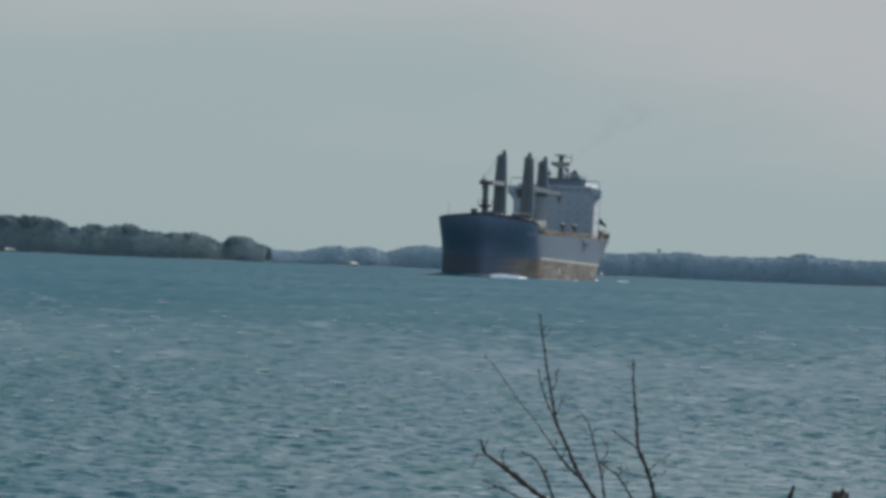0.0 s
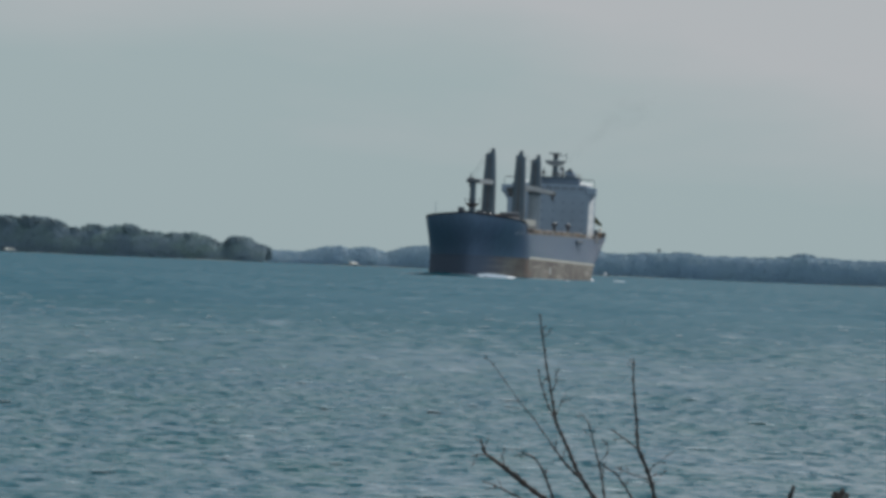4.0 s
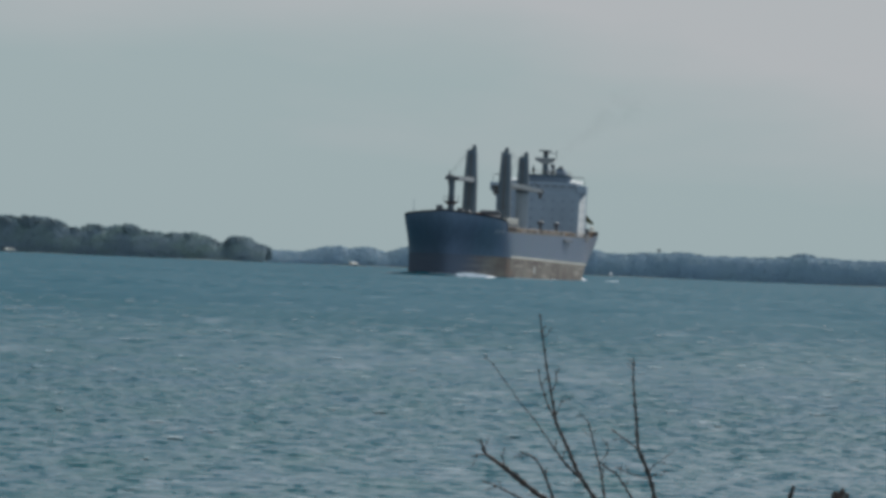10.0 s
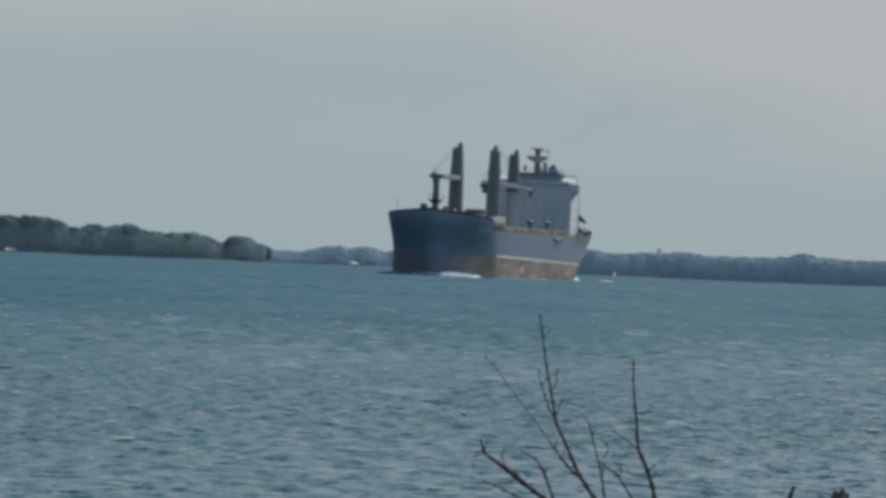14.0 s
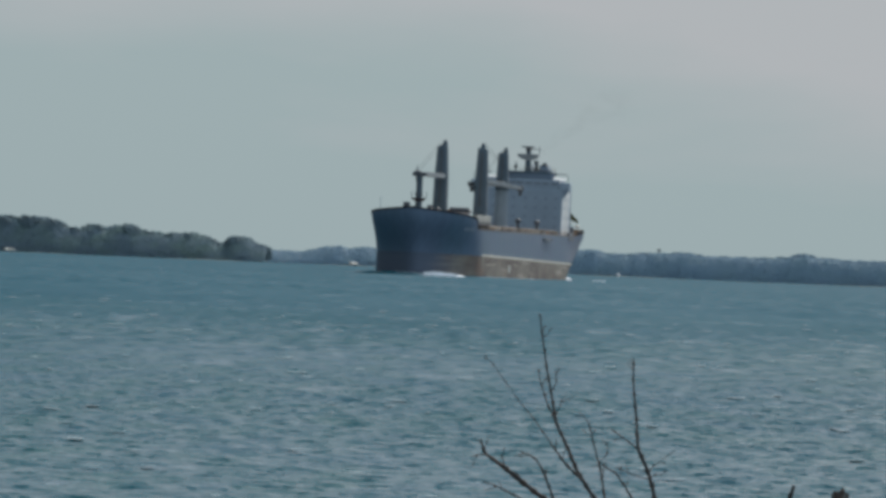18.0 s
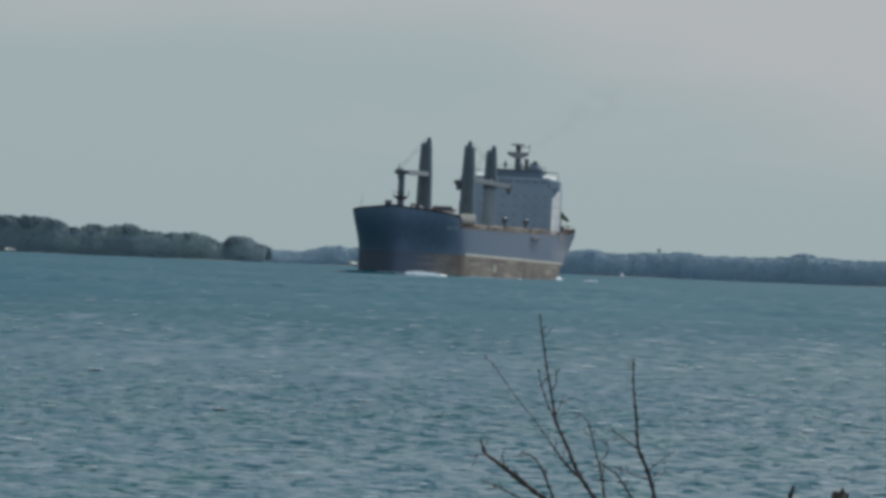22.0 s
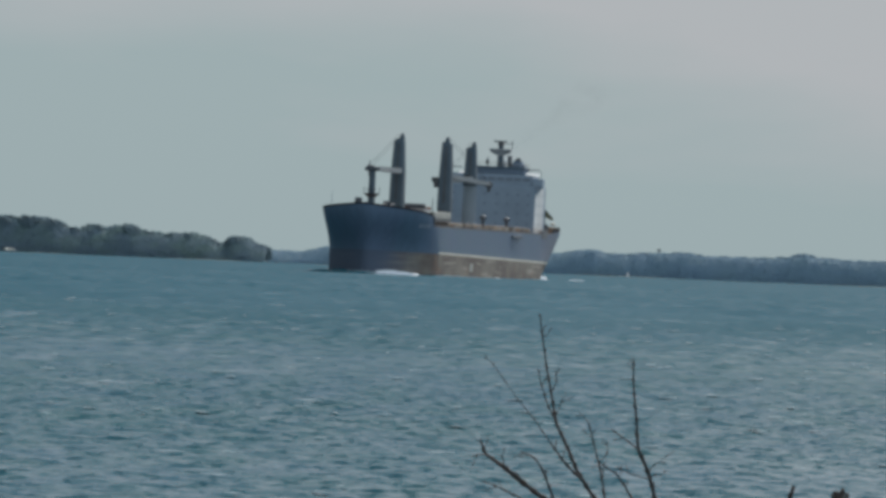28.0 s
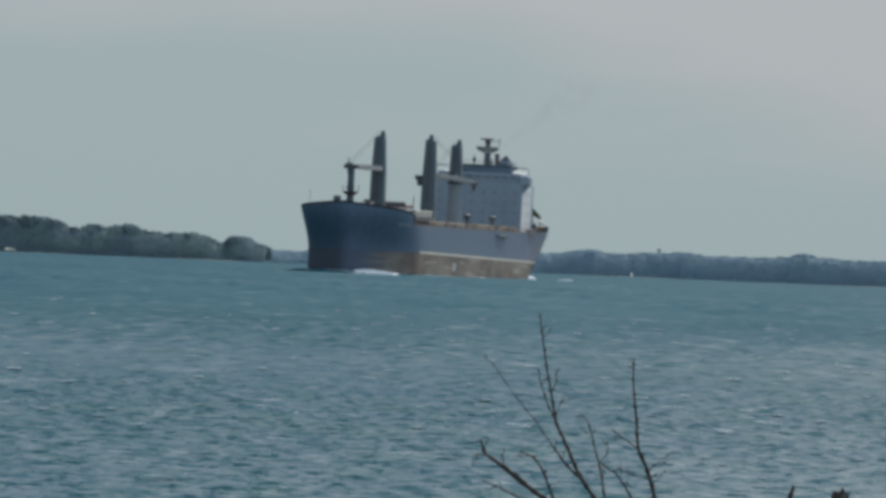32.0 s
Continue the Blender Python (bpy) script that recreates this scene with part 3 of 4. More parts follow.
def railing(name, pts, parent, height=1.0, step=2.4, mat=None):
    """Posts and two wires along a line; far too fine to pick apart."""
    bm = bmesh.new()
    mat = mat or GEAR
    for p, q in zip(pts, pts[1:]):
        p, q = Vector(p), Vector(q)
        k = max(1, int((q - p).length / step))
        for i in range(k + 1):
            c = p.lerp(q, i / k)
            rod(c, c + Vector((0, 0, height)), 0.035, seg=4, bm=bm)
        for hh in (0.5, 1.0):
            rod(p + Vector((0, 0, height * hh)), q + Vector((0, 0, height * hh)), 0.03, seg=4, bm=bm)
    return tagged(part(name, bm, mat, parent), kind="stuff")


def deck_crane(ship, a, tip, tip_z, cab_at, cab_mat, low=10.9, top=30.9, head=0.5):
    """A tall tapered tower on the middle line, its jib laid down towards tip (metres aft, to port)."""
    bm = bmesh.new()
    rings = []
    for z, fore, aft, r in ((low, 1.5, 1.5, 1.5), (max(16.4, low + 0.4), 1.5, 1.5, 1.5), (22.4, 1.45, 1.4, 1.4), (top - 1.25, 1.1, 1.0, 1.1), (top - 1.05, 1.0, 0.95, 1.0)):
        c = 0.35
        rings.append([at(a - fore, -r + c, z), at(a - fore + c, -r, z), at(a + aft - c, -r, z), at(a + aft, -r + c, z),
                      at(a + aft, r - c, z), at(a + aft - c, r, z), at(a - fore + c, r, z), at(a - fore, r - c, z)])
    loft(rings, bm=bm)
    tower = part("crane_tower", bm, CRANE, ship, "tall tapered grey crane tower")
    if low > 11:
        part("pedestal", rod(at(a, 0, 10.9), at(a, 0, low), 1.62, 1.5, seg=16), PLINTH, ship, "pale crane pedestal")
    part("slewing_ring", rod(at(a, 0, low + 5.0 if low < 11 else low), at(a, 0, low + 5.35 if low < 11 else low + 0.35), 1.68, seg=16), CRANE, tower)
    part("sheave_head", box(head - 0.5, head + 0.5, a - PIVOT - 0.5, a - PIVOT + 0.6, top - 1.4, top, 0.2), CRANE, tower)
    part("sheave_cheek", box(head - 1.15, head - 0.52, a - PIVOT - 0.5, a - PIVOT + 0.4, top - 1.4, top - 0.75, 0.1), CRANE, tower)
    part("sheave", rod(at(a + 0.1, head - 0.3, top), at(a + 0.1, head + 0.3, top), 0.36, seg=12), DARK, tower)
    part("tower_ladder", loft([[at(a - f - 0.04, -0.32, z), at(a - f - 0.04, 0.22, z), at(a - f + 0.1, 0.22, z), at(a - f + 0.1, -0.32, z)]
                               for f, z in ((1.5, max(16.6, low + 0.6)), (1.45, 22.4), (1.12, top - 1.9))]), DARK, tower, "dark ladder trunk up the tower")
    part("tower_door", box(-0.95, -0.45, a - PIVOT - 1.56, a - PIVOT - 1.4, max(13.6, low + 0.6), max(15.4, low + 2.4), 0.02), DARK, tower)
    ca, cb, cz = cab_at
    part("operator_cab", loft([[at(a + ca + i * 0.95, cb + j * w, z) for i, j in ((-1, -1), (-1, 1), (1, 1), (1, -1))]
                               for z, w in ((cz - 0.2, 0.38), (cz + 0.9, 0.5), (cz + 1.15, 0.9), (cz + 1.95, 0.95), (cz + 2.05, 0.8))]), cab_mat, tower)
    part("cab_window", box(cb - 0.65, cb + 0.65, a + ca - PIVOT - 1.0, a + ca - PIVOT - 0.9, cz + 1.2, cz + 1.8), GLASS_DARK, tower)
    # jib: two side girders with cross ties and a sheave head
    ta, tb = tip
    d = Vector((tb, ta - a, 0)).normalized()
    side = Vector((-d.y, d.x, 0))
    root = Vector(at(a, 0, 22.6)) + d * 1.6
    end = Vector(at(ta, tb, tip_z))
    bm = bmesh.new()
    for s in (-1, 1):
        rings = []
        for f, w, hgt in ((0, 0.95, 0.42), (0.12, 0.95, 0.54), (0.8, 0.6, 0.42), (1.0, 0.42, 0.30)):
            c = root.lerp(end, f) + side * s * w
            rings.append([c + side * 0.16 + Vector((0, 0, hgt)), c - side * 0.16 + Vector((0, 0, hgt)),
                          c - side * 0.16 - Vector((0, 0, hgt)), c + side * 0.16 - Vector((0, 0, hgt))])
        loft([[tuple(v) for v in r] for r in rings], bm=bm)
    for k in range(9):
        f = 0.06 + k * 0.11
        c = root.lerp(end, f)
        w = 0.95 - 0.5 * f
        rod(c - side * w, c + side * w, 0.14, seg=6, bm=bm)
    jib = part("jib", bm, JIB, ship, "pale box-girder crane jib laid horizontal")
    part("jib_head", rod(end - side * 0.7, end + side * 0.7, 0.62, seg=12), DARK, jib)
    part("hook_block", box(end.x - 0.35, end.x + 0.35, end.y - 0.35, end.y + 0.35, end.z - 1.7, end.z - 0.5, 0.1), DARK, jib)
    for s in (-0.35, 0.35):
        part("cable", rod(Vector(at(a, 0.1, top + 0.2)) + side * s, end + side * s + Vector((0, 0, 0.5)), 0.03, seg=5), CABLE, jib)
    return tower


def hatch(ship, a0, a1, half, z0, z1, mat, label):
    h = part("hatch_coaming", box(-half, half, a0 - PIVOT, a1 - PIVOT, 10.9, z0, 0.05), DARK, ship)
    n = max(3, int((a1 - a0) / 5))
    for i in range(n):
        p, q = a0 + (a1 - a0) * i / n, a0 + (a1 - a0) * (i + 1) / n
        part("hatch_cover", box(-half - 0.25, half + 0.25, p - PIVOT + 0.06, q - PIVOT - 0.06, z0 + 0.02, z1, 0.12), mat, h, label)
    return h


def ventilator(ship, a, b, z0, z1, r, mat):
    v = part("ventilator", rod(at(a, b, z0), at(a, b, z1 - 0.7), r * 0.45, seg=10), mat, ship)
    part("cowl", loft([[(b + rr * math.cos(k * 0.628), a - PIVOT + rr * math.sin(k * 0.628), z) for k in range(10)]
                       for rr, z in ((r * 0.9, z1 - 0.9), (r, z1 - 0.6), (r * 0.85, z1 - 0.15), (r * 0.3, z1))]), mat, v)
    return v


def build_ship():
    ship = tagged(new("bulk_carrier"), "navy blue bulk carrier with worn red bottom, sailing in ballast", "ship")
    hull = hull_band("hull_plating", boot_height, deck_height, 9, NAVY, ship, "navy blue painted hull plating")
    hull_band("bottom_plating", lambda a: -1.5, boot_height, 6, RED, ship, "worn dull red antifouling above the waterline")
    hull_band("boot_line", lambda a: boot_height(a) - 0.05, lambda a: boot_height(a) + 0.4, 1, CREAM, hull, "cream painted boot line", 27.0, 0.02, False)
    hull_band("bulwark_cap", lambda a: deck_height(a) - 0.30, lambda a: deck_height(a) + 0.10, 1, CABLE, hull, "dark bulwark capping", 0.0, 0.035, False, 20.0)
    hull_band("deck_edge", lambda a: deck_height(a) - 0.22, lambda a: deck_height(a) + 0.08, 1, EDGE, hull, "worn grey and rusty deck edge", 20.05, 0.035)
    # forecastle break
    part("forecastle_bulkhead", loft([[at(a, -hull_half(20, z) + 0.05, z), at(a, hull_half(20, z) - 0.05, z), at(a + 0.15, hull_half(20, z) - 0.05, z),
                                       at(a + 0.15, -hull_half(20, z) + 0.05, z)] for a, z in ((19.85, 10.9), (19.85, 12.2), (19.85, 13.3))]), NAVY, hull)
    for nm, rows, z in (("main_deck", [a for a in STATIONS if a >= 20], 10.95), ("forecastle_deck", [a for a in STATIONS if a <= 20], 13.0)):
        bm = bmesh.new()
        loft([[at(a, -hull_half(a, z) + 0.03, z), at(a, hull_half(a, z) - 0.03, z)] for a in rows], close=False, caps=False, bm=bm)
        part(nm, bm, DECK, ship)
    # the name on the bow, too small to read: plain bars on the plating
    for i, w in enumerate((0.7, 0.4, 0.6, 0.5, 0.7, 0.6)):
        for s in (1,):
            a0 = 11.6 + i * 0.95
            q = []
            for aa, z in ((a0, 10.75), (a0 + w, 10.75), (a0 + w, 11.45), (a0, 11.45)):
                q.append(at(aa, s * (hull_half(aa, z) + 0.03), z))
            bm = bmesh.new()
            fc = bm.faces.new([bm.verts.new(p) for p in q])
            ex = bmesh.ops.extrude_face_region(bm, geom=[fc])
            bmesh.ops.translate(bm, vec=(s * -0.02, 0, 0), verts=[v for v in ex["geom"] if isinstance(v, bmesh.types.BMVert)])
            part("name_bar", bm, NAME, hull)
    # load line mark
    part("load_line_mark", box(11.84, 11.90, 64.5 - PIVOT, 68.5 - PIVOT, 2.0, 3.7, 0.01), PANEL, hull, "pale painted mark on the red bottom")

    # forecastle gear
    foremast = part("foremast", rod(at(8.1, 0, 13.0), at(8.1, 0, 22.1), 0.78, 0.66, 12), CRANE, ship, "dark grey foremast carrying the jib rest")
    part("platform", rod(at(8.1, 0, 16.6), at(8.1, 0, 17.35), 0.9, 1.75, seg=14), DARK, foremast)
    for b in (-1.6, 1.6):
        part("platform_post", rod(at(8.1, b, 17.3), at(8.1, b, 18.6), 0.07, seg=6), DARK, foremast)
    part("lamp_bracket", box(-0.9, 0.9, 7.3 - PIVOT, 7.7 - PIVOT, 18.0, 18.25), DARK, foremast)
    part("jib_rest", box(-1.5, 1.5, 7.3 - PIVOT, 8.9 - PIVOT, 22.0, 22.8, 0.1), DARK, foremast)
    part("forward_light", rod(at(7.8, -0.6, 22.8), at(7.8, -0.6, 24.2), 0.16, 0.1, 6), DARK, foremast)
    for k in range(10):
        part("rung", box(-0.25, 0.25, 7.25 - PIVOT, 7.33 - PIVOT, 14.0 + k * 0.8, 14.06 + k * 0.8), DARK, foremast)
    part("jackstaff", rod(at(7.6, -8.2, 13.0), at(7.6, -8.2, 17.4), 0.07, 0.05, 6), HOUSE, ship)
    for a, b, z, r in ((9, 2.6, 15.4, 0.5), (15, 3.2, 15.5, 0.55), (16, -3.0, 15.4, 0.5)):
        ventilator(ship, a, b, 13.0, z, r, DARK)
    for b in (-3.4, 3.4):
        w = part("anchor_windlass", box(b - 1.1, b + 1.1, 6.5 - PIVOT, 8.5 - PIVOT, 13.0, 14.6, 0.15), DARK, ship)
        part("drum", rod(at(7.5, b - 1.5, 14.5), at(7.5, b + 1.5, 14.5), 0.55, seg=12), DARK, w)
    part("chain_locker_house", box(-2.7, -1.3, 3.9 - PIVOT, 5.2 - PIVOT, 13.0, 16.35, 0.18), DARK, ship)
    part("anchor_chest", box(-2.3, -1.0, 34.9 - PIVOT, 36.1 - PIVOT, 10.95, 16.1, 0.12), DARK, ship)
    part("rope_locker", box(-2.4, -1.2, 13.0 - PIVOT, 14.6 - PIVOT, 13.0, 15.6, 0.12), DARK, ship)
    part("davit_post", rod(at(30, 9.15, 10.9), at(30, 9.15, 17.1), 0.12, 0.09, 6), DARK, ship)
    part("hose_stand", box(5.6, 8.6, 21.4 - PIVOT, 22.3 - PIVOT, 10.95, 15.75, 0.15), DARK, ship)
    part("hose_reel", rod(at(21.6, 4.8, 15.4), at(21.6, 9.0, 15.4), 0.4, seg=10), DARK, ship)
    store = part("forecastle_store", box(6.2, 9.6, 17.6 - PIVOT, 19.7 - PIVOT, 13.0, 14.75, 0.08), WHITE, ship, "white painted store")
    part("store_roof", box(5.9, 9.9, 17.4 - PIVOT, 19.9 - PIVOT, 14.76, 15.1, 0.05), DARK, store)

    # hatches and cranes
    hatch(ship, 22.5, 36.2, 9.0, 11.9, 12.9, GEAR, "weathered hatch cover")
    for k in range(4):
        part("stowed_panel", box(9.2, 10.3, 26.5 + k * 5 - PIVOT, 31.3 + k * 5 - PIVOT, 12.9, 14.3, 0.1), PANEL, ship, "beige panel stowed on edge")
        part("panel_trestle", box(9.3, 10.2, 28.5 + k * 5 - PIVOT, 29.3 + k * 5 - PIVOT, 10.9, 12.9), DARK, ship)
        part("trestle_beam", box(9.1, 10.5, 26.6 + k * 5 - PIVOT, 31.2 + k * 5 - PIVOT, 12.3, 12.88), DARK, ship)
    for a0, a1 in ((45, 67.5), (71.5, 93.5), (102.5, 127), (137.5, 155)):
        hatch(ship, a0, a1, 9.2, 11.6, 12.2, GEAR, "weathered pale hatch cover")
    fold = part("folded_cover", box(0.8, 4.6, 44.9 - PIVOT, 53.42 - PIVOT, 12.6, 14.8, 0.1), WHITE, ship)
    part("cover_lid", box(0.6, 4.8, 44.68 - PIVOT, 53.64 - PIVOT, 14.8, 15.4, 0.08), DECK, fold, "dark red lid")
    deck_crane(ship, 38.5, (8.9, -0.6), 22.6, (1.6, -0.4, 17.6), CRANE, top=30.2)
    deck_crane(ship, 98.2, (128.3, 4.6), 21.5, (0.6, -2.2, 20.2), DARK, top=30.8, head=0.0)
    deck_crane(ship, 130.5, (108.2, -2.4), 21.4, (-1.6, -0.3, 21.6), CRANE, 21.0, 30.5)
    for a, b in ((95, 9.2), (133.3, 8.2), (68, -9), (117.5, -9.5)):
        ventilator(ship, a, b, 11.0, 14.4, 0.8, DARK)
    rng = random.Random(8)
    for i in range(22):
        a = 47 + i * 5.0 + rng.uniform(-2.2, 2.2)
        w, d, h = rng.uniform(0.4, 0.8), rng.uniform(0.5, 3.0), rng.uniform(0.3, 1.2)
        b = rng.choice((10.6, 10.9, 10.3))
        part("deck_locker", box(b - w / 2, b + w / 2, a - PIVOT - d / 2, a - PIVOT + d / 2, 10.96, 10.96 + h, 0.05),
             rng.choice((RUST, GEAR, DARK, PANEL, JIB, DARK, GEAR)), ship)
    for s in (-1, 1):
        railing("deck_railing", [at(a, s * (hull_half(a, 11.2) - 0.12), 11.2) for a in (21, 30, 50, 80, 110, 140, 158, 172)], ship)
    ladder = part("accommodation_ladder", box(11.9, 12.45, 117.68 - PIVOT, 128.96 - PIVOT, 9.9, 10.3, 0.08), DARK, ship, "stowed dark accommodation ladder")
    part("ladder_platform", box(11.9, 12.6, 129.01 - PIVOT, 130.4 - PIVOT, 9.85, 10.05), DARK, ladder)

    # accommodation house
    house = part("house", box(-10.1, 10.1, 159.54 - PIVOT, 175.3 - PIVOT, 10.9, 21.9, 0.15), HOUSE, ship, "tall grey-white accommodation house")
    # same wall as the house, coloured whiter to imitate the sun on it
    part("sunlit_side", box(10.1, 10.14, 159.97 - PIVOT, 172.68 - PIVOT, 11.2, 21.6, 0.01), WHITE, house, "house side painted whiter to look sunlit")
    for k, z in enumerate((12.9, 15.1, 17.3, 19.5)):
        for b in (-8.6, -6.2, -3.8, -1.4, 1.4, 3.8, 6.2, 8.6):
            part("window", box(b - 0.24, b + 0.24, 159.51 - PIVOT, 159.6 - PIVOT, z, z + 0.5), WINDOW, house)
        for a in (162.2, 165.3, 168.5, 171.6):
            part("window", box(10.05, 10.17, a - PIVOT - 0.25, a - PIVOT + 0.25, z, z + 0.5), WINDOW, house)
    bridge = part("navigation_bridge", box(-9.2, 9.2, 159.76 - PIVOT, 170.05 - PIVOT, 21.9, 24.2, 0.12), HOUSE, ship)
    for b in range(-8, 9, 2):
        part("bridge_window", box(b - 0.8, b + 0.8, 159.69 - PIVOT, 159.82 - PIVOT, 22.9, 23.6), WINDOW, bridge)
    for s in (-1, 1):
        wing = part("bridge_wing", box(s * 9.3, s * 11.7, 159.54 - PIVOT, 162.91 - PIVOT, 21.7, 23.6, 0.1), HOUSE, ship)
        part("wing_bracket", loft([[at(a, s * 10.12, 21.69), at(a, s * 11.5, 21.69), at(a, s * 10.9, 21.0), at(a, s * 10.12, 19.9)] for a in (159.9, 162.5)]), HOUSE, wing)
        b0, b1 = (7.6, 10.6) if s > 0 else (5.4, 8.0)
        part("wing_awning", loft([[at(a, s * b0, 24.6 + lift), at(a, s * b1, 24.3 + lift), at(a, s * b1, 24.36 + lift), at(a, s * b0, 24.66 + lift)]
                                  for a, lift in ((159.8, -0.3), (162.6, 0.3))]), SAIL, wing, "white canvas wing awning")
        part("wing_yard", rod(at(160.6, s * 7.0, 25.55), at(160.6, s * 10.9, 25.55), 0.11, seg=6), DARK, wing)
        part("awning_post", rod(at(160.6, s * 11.2, 23.6), at(160.6, s * 11.2, 25.4), 0.06, seg=6), DARK, wing)
    top = part("monkey_island", box(-4.6, 6.6, 163.75 - PIVOT, 172.15 - PIVOT, 24.2, 25.9, 0.12), TOPGREY, ship, "grey-blue top deck bulwark")
    part("top_rim", box(-4.75, 6.75, 163.59 - PIVOT, 172.25 - PIVOT, 25.45, 26.05, 0.1), CRANE, top, "darker grey rim round the top deck")
    # darker strip imitates the line of shade below the top deck
    part("foot_shade", box(-4.7, 6.7, 163.65 - PIVOT, 172.15 - PIVOT, 24.22, 24.42), CRANE, top)
    part("corner_fairing", rod(at(165.01, 6.2, 24.1), at(165.01, 6.2, 26.0), 1.05, seg=14), TOPGREY, top)
    railing("top_railing", [at(163.96, -4.5, 26.0), at(163.96, 6.5, 26.0), at(171.94, 6.5, 26.0)], ship, 0.9)
    mast = part("radar_mast", loft([[(r * math.cos(k * 1.047) + 0.6, 166.9 - PIVOT + r * math.sin(k * 1.047), z) for k in range(6)]
                                    for r, z in ((0.8, 25.7), (0.55, 31.3), (0.45, 31.7))]), CRANE, ship)
    part("mast_platform", loft([[(0.55 - w, 166.06 - PIVOT, z), (0.55 + w, 166.06 - PIVOT, z), (0.55 + w, 167.84 - PIVOT, z), (0.55 - w, 167.84 - PIVOT, z)] for w, z in ((0.7, 28.6), (2.2, 29.3), (2.35, 29.65))]), JIB, mast)
    part("platform_fascia", box(-1.9, 3.0, 165.8 - PIVOT, 168 - PIVOT, 29.66, 30.1, 0.05), JIB, mast)
    part("radar_scanner", box(-1.0, 2.0, 166.27 - PIVOT, 166.58 - PIVOT, 31.6, 31.95, 0.05), DARK, mast)
    part("radar_housing", box(0.0, 1.2, 166.27 - PIVOT, 167.32 - PIVOT, 30.7, 31.6, 0.1), DARK, mast)
    part("yardarm", rod(at(166.9, 1.2, 31.2), at(166.9, 3.3, 31.4), 0.08, seg=6), DARK, mast)
    part("whip_aerial", rod(at(166.9, 3.2, 30.2), at(166.9, 3.2, 32.0), 0.09, seg=6), DARK, mast)
    part("signal_pole", rod(at(164.8, -2.0, 26.0), at(164.8, -2.0, 28.2), 0.12, seg=6), DARK, ship)
    part("signal_lamp", box(-2.35, -1.65, 164.48 - PIVOT, 165.12 - PIVOT, 26.6, 27.5, 0.08), DARK, ship)
    part("satellite_dome", loft([[(1.95 + r * math.cos(k * 0.6283), 165.32 - PIVOT + r * math.sin(k * 0.6283), z) for k in range(10)]
                                 for r, z in ((0.3, 26.0), (0.45, 26.9), (0.5, 27.3), (0.42, 27.6), (0.2, 27.85))]), WHITE, ship, smooth=True)
    part("exhaust_pipe", rod(at(176.54, 1.2, 24), at(176.54, 1.2, 28.5), 0.5, seg=10), DARK, ship)
    part("pipe_cap", rod(at(176.54, 1.2, 28.4), at(176.54, 1.2, 28.75), 0.7, 0.45, seg=10), DARK, ship)
    part("chart_locker", box(3.4, 5.8, 164.59 - PIVOT, 166.48 - PIVOT, 25.9, 26.9, 0.3), TOPGREY, ship)
    funnel = part("funnel", loft([[at(175.71 + k, 2.0, z), at(175.71 + k, 4.6 - k, z), at(179.44, 4.6 - k, z), at(179.44, 2.0, z)] for z, k in ((10.9, 0), (26.6, 0), (27.5, 0.7))]), NAVY, ship, "navy funnel casing")
    part("funnel_cap", box(2.1, 3.8, 176.38 - PIVOT, 179.27 - PIVOT, 27.5, 27.8, 0.1), DARK, funnel)
    part("exhaust", rod(at(177.37, 3.1, 27.5), at(177.37, 3.1, 28.3), 0.5, seg=10), DARK, funnel)
    # after deck
    part("poop_house", box(-8.0, 8.0, 176.13 - PIVOT, 183.58 - PIVOT, 10.9, 13.0, 0.1), WHITE, ship)
    hull_band("stern_rim", lambda a: deck_height(a) - 0.15, lambda a: deck_height(a) + 0.7, 2, CABLE, ship, "dark rounded stern rim", 176.0, 0.05)
    part("rescue_boat", loft([[at(a, 10.6 + r * math.cos(k * 0.7854), 13.6 + r * 0.9 * math.sin(k * 0.7854)) for k in range(8)]
                              for a, r in ((182.4, 0.2), (183.2, 0.42), (185.4, 0.48), (187.2, 0.25))]), PANEL, ship, "pale covered rescue boat", smooth=True)
    part("boat_cradle", box(10.0, 11.1, 183.25 - PIVOT, 185.56 - PIVOT, 11.0, 12.9, 0.1), RUST, ship)
    part("mooring_recess", box(11.2, 11.93, 161.65 - PIVOT, 169 - PIVOT, 10.1, 11.9, 0.05), DARK, hull, "dark mooring opening in the quarter")
    for a, b, z in ((184.4, 7.5, 13.6), (186.9, 5.0, 13.9), (182.3, 9.0, 13.3)):
        part("mooring_winch", box(b - 0.8, b + 0.8, a - PIVOT - 0.9, a - PIVOT + 0.9, 11.2, z, 0.15), WHITE if b < 8 else RUST, ship)
    for a, b, z in ((183.6, 8.6, 15.2), (185.7, 6.4, 14.6), (188.1, 8.0, 14.2)):
        davit = part("davit", rod(at(a, b, 11.0), at(a, b, z), 0.16, 0.12, 6), WHITE, ship)
        part("davit_arm", rod(at(a, b, z), at(a + 0.4, b + 1.3, z + 0.5), 0.12, 0.08, 6), WHITE, davit)
    part("life_raft", rod(at(181.26, 9.4, 12.6), at(182.58, 9.4, 12.6), 0.55, seg=12), WHITE, ship, "white life raft canister")
    part("stern_mast", rod(at(180.68, 4.0, 13.0), at(180.68, 4.0, 17.2), 0.16, 0.1, 6), CRANE, ship)
    part("provision_crane", rod(at(176.54, 7.4, 13.0), at(179.85, 9.6, 16.4), 0.22, 0.14, 6), JIB, ship)
    part("deck_vent", box(9.8, 10.8, 176.13 - PIVOT, 177.29 - PIVOT, 11.0, 13.4, 0.1), DARK, ship)
    staff = part("ensign_staff", rod(at(178.28, 9.9, 11.2), at(177.95, 9.5, 18.4), 0.14, 0.09, 6), CRANE, ship)
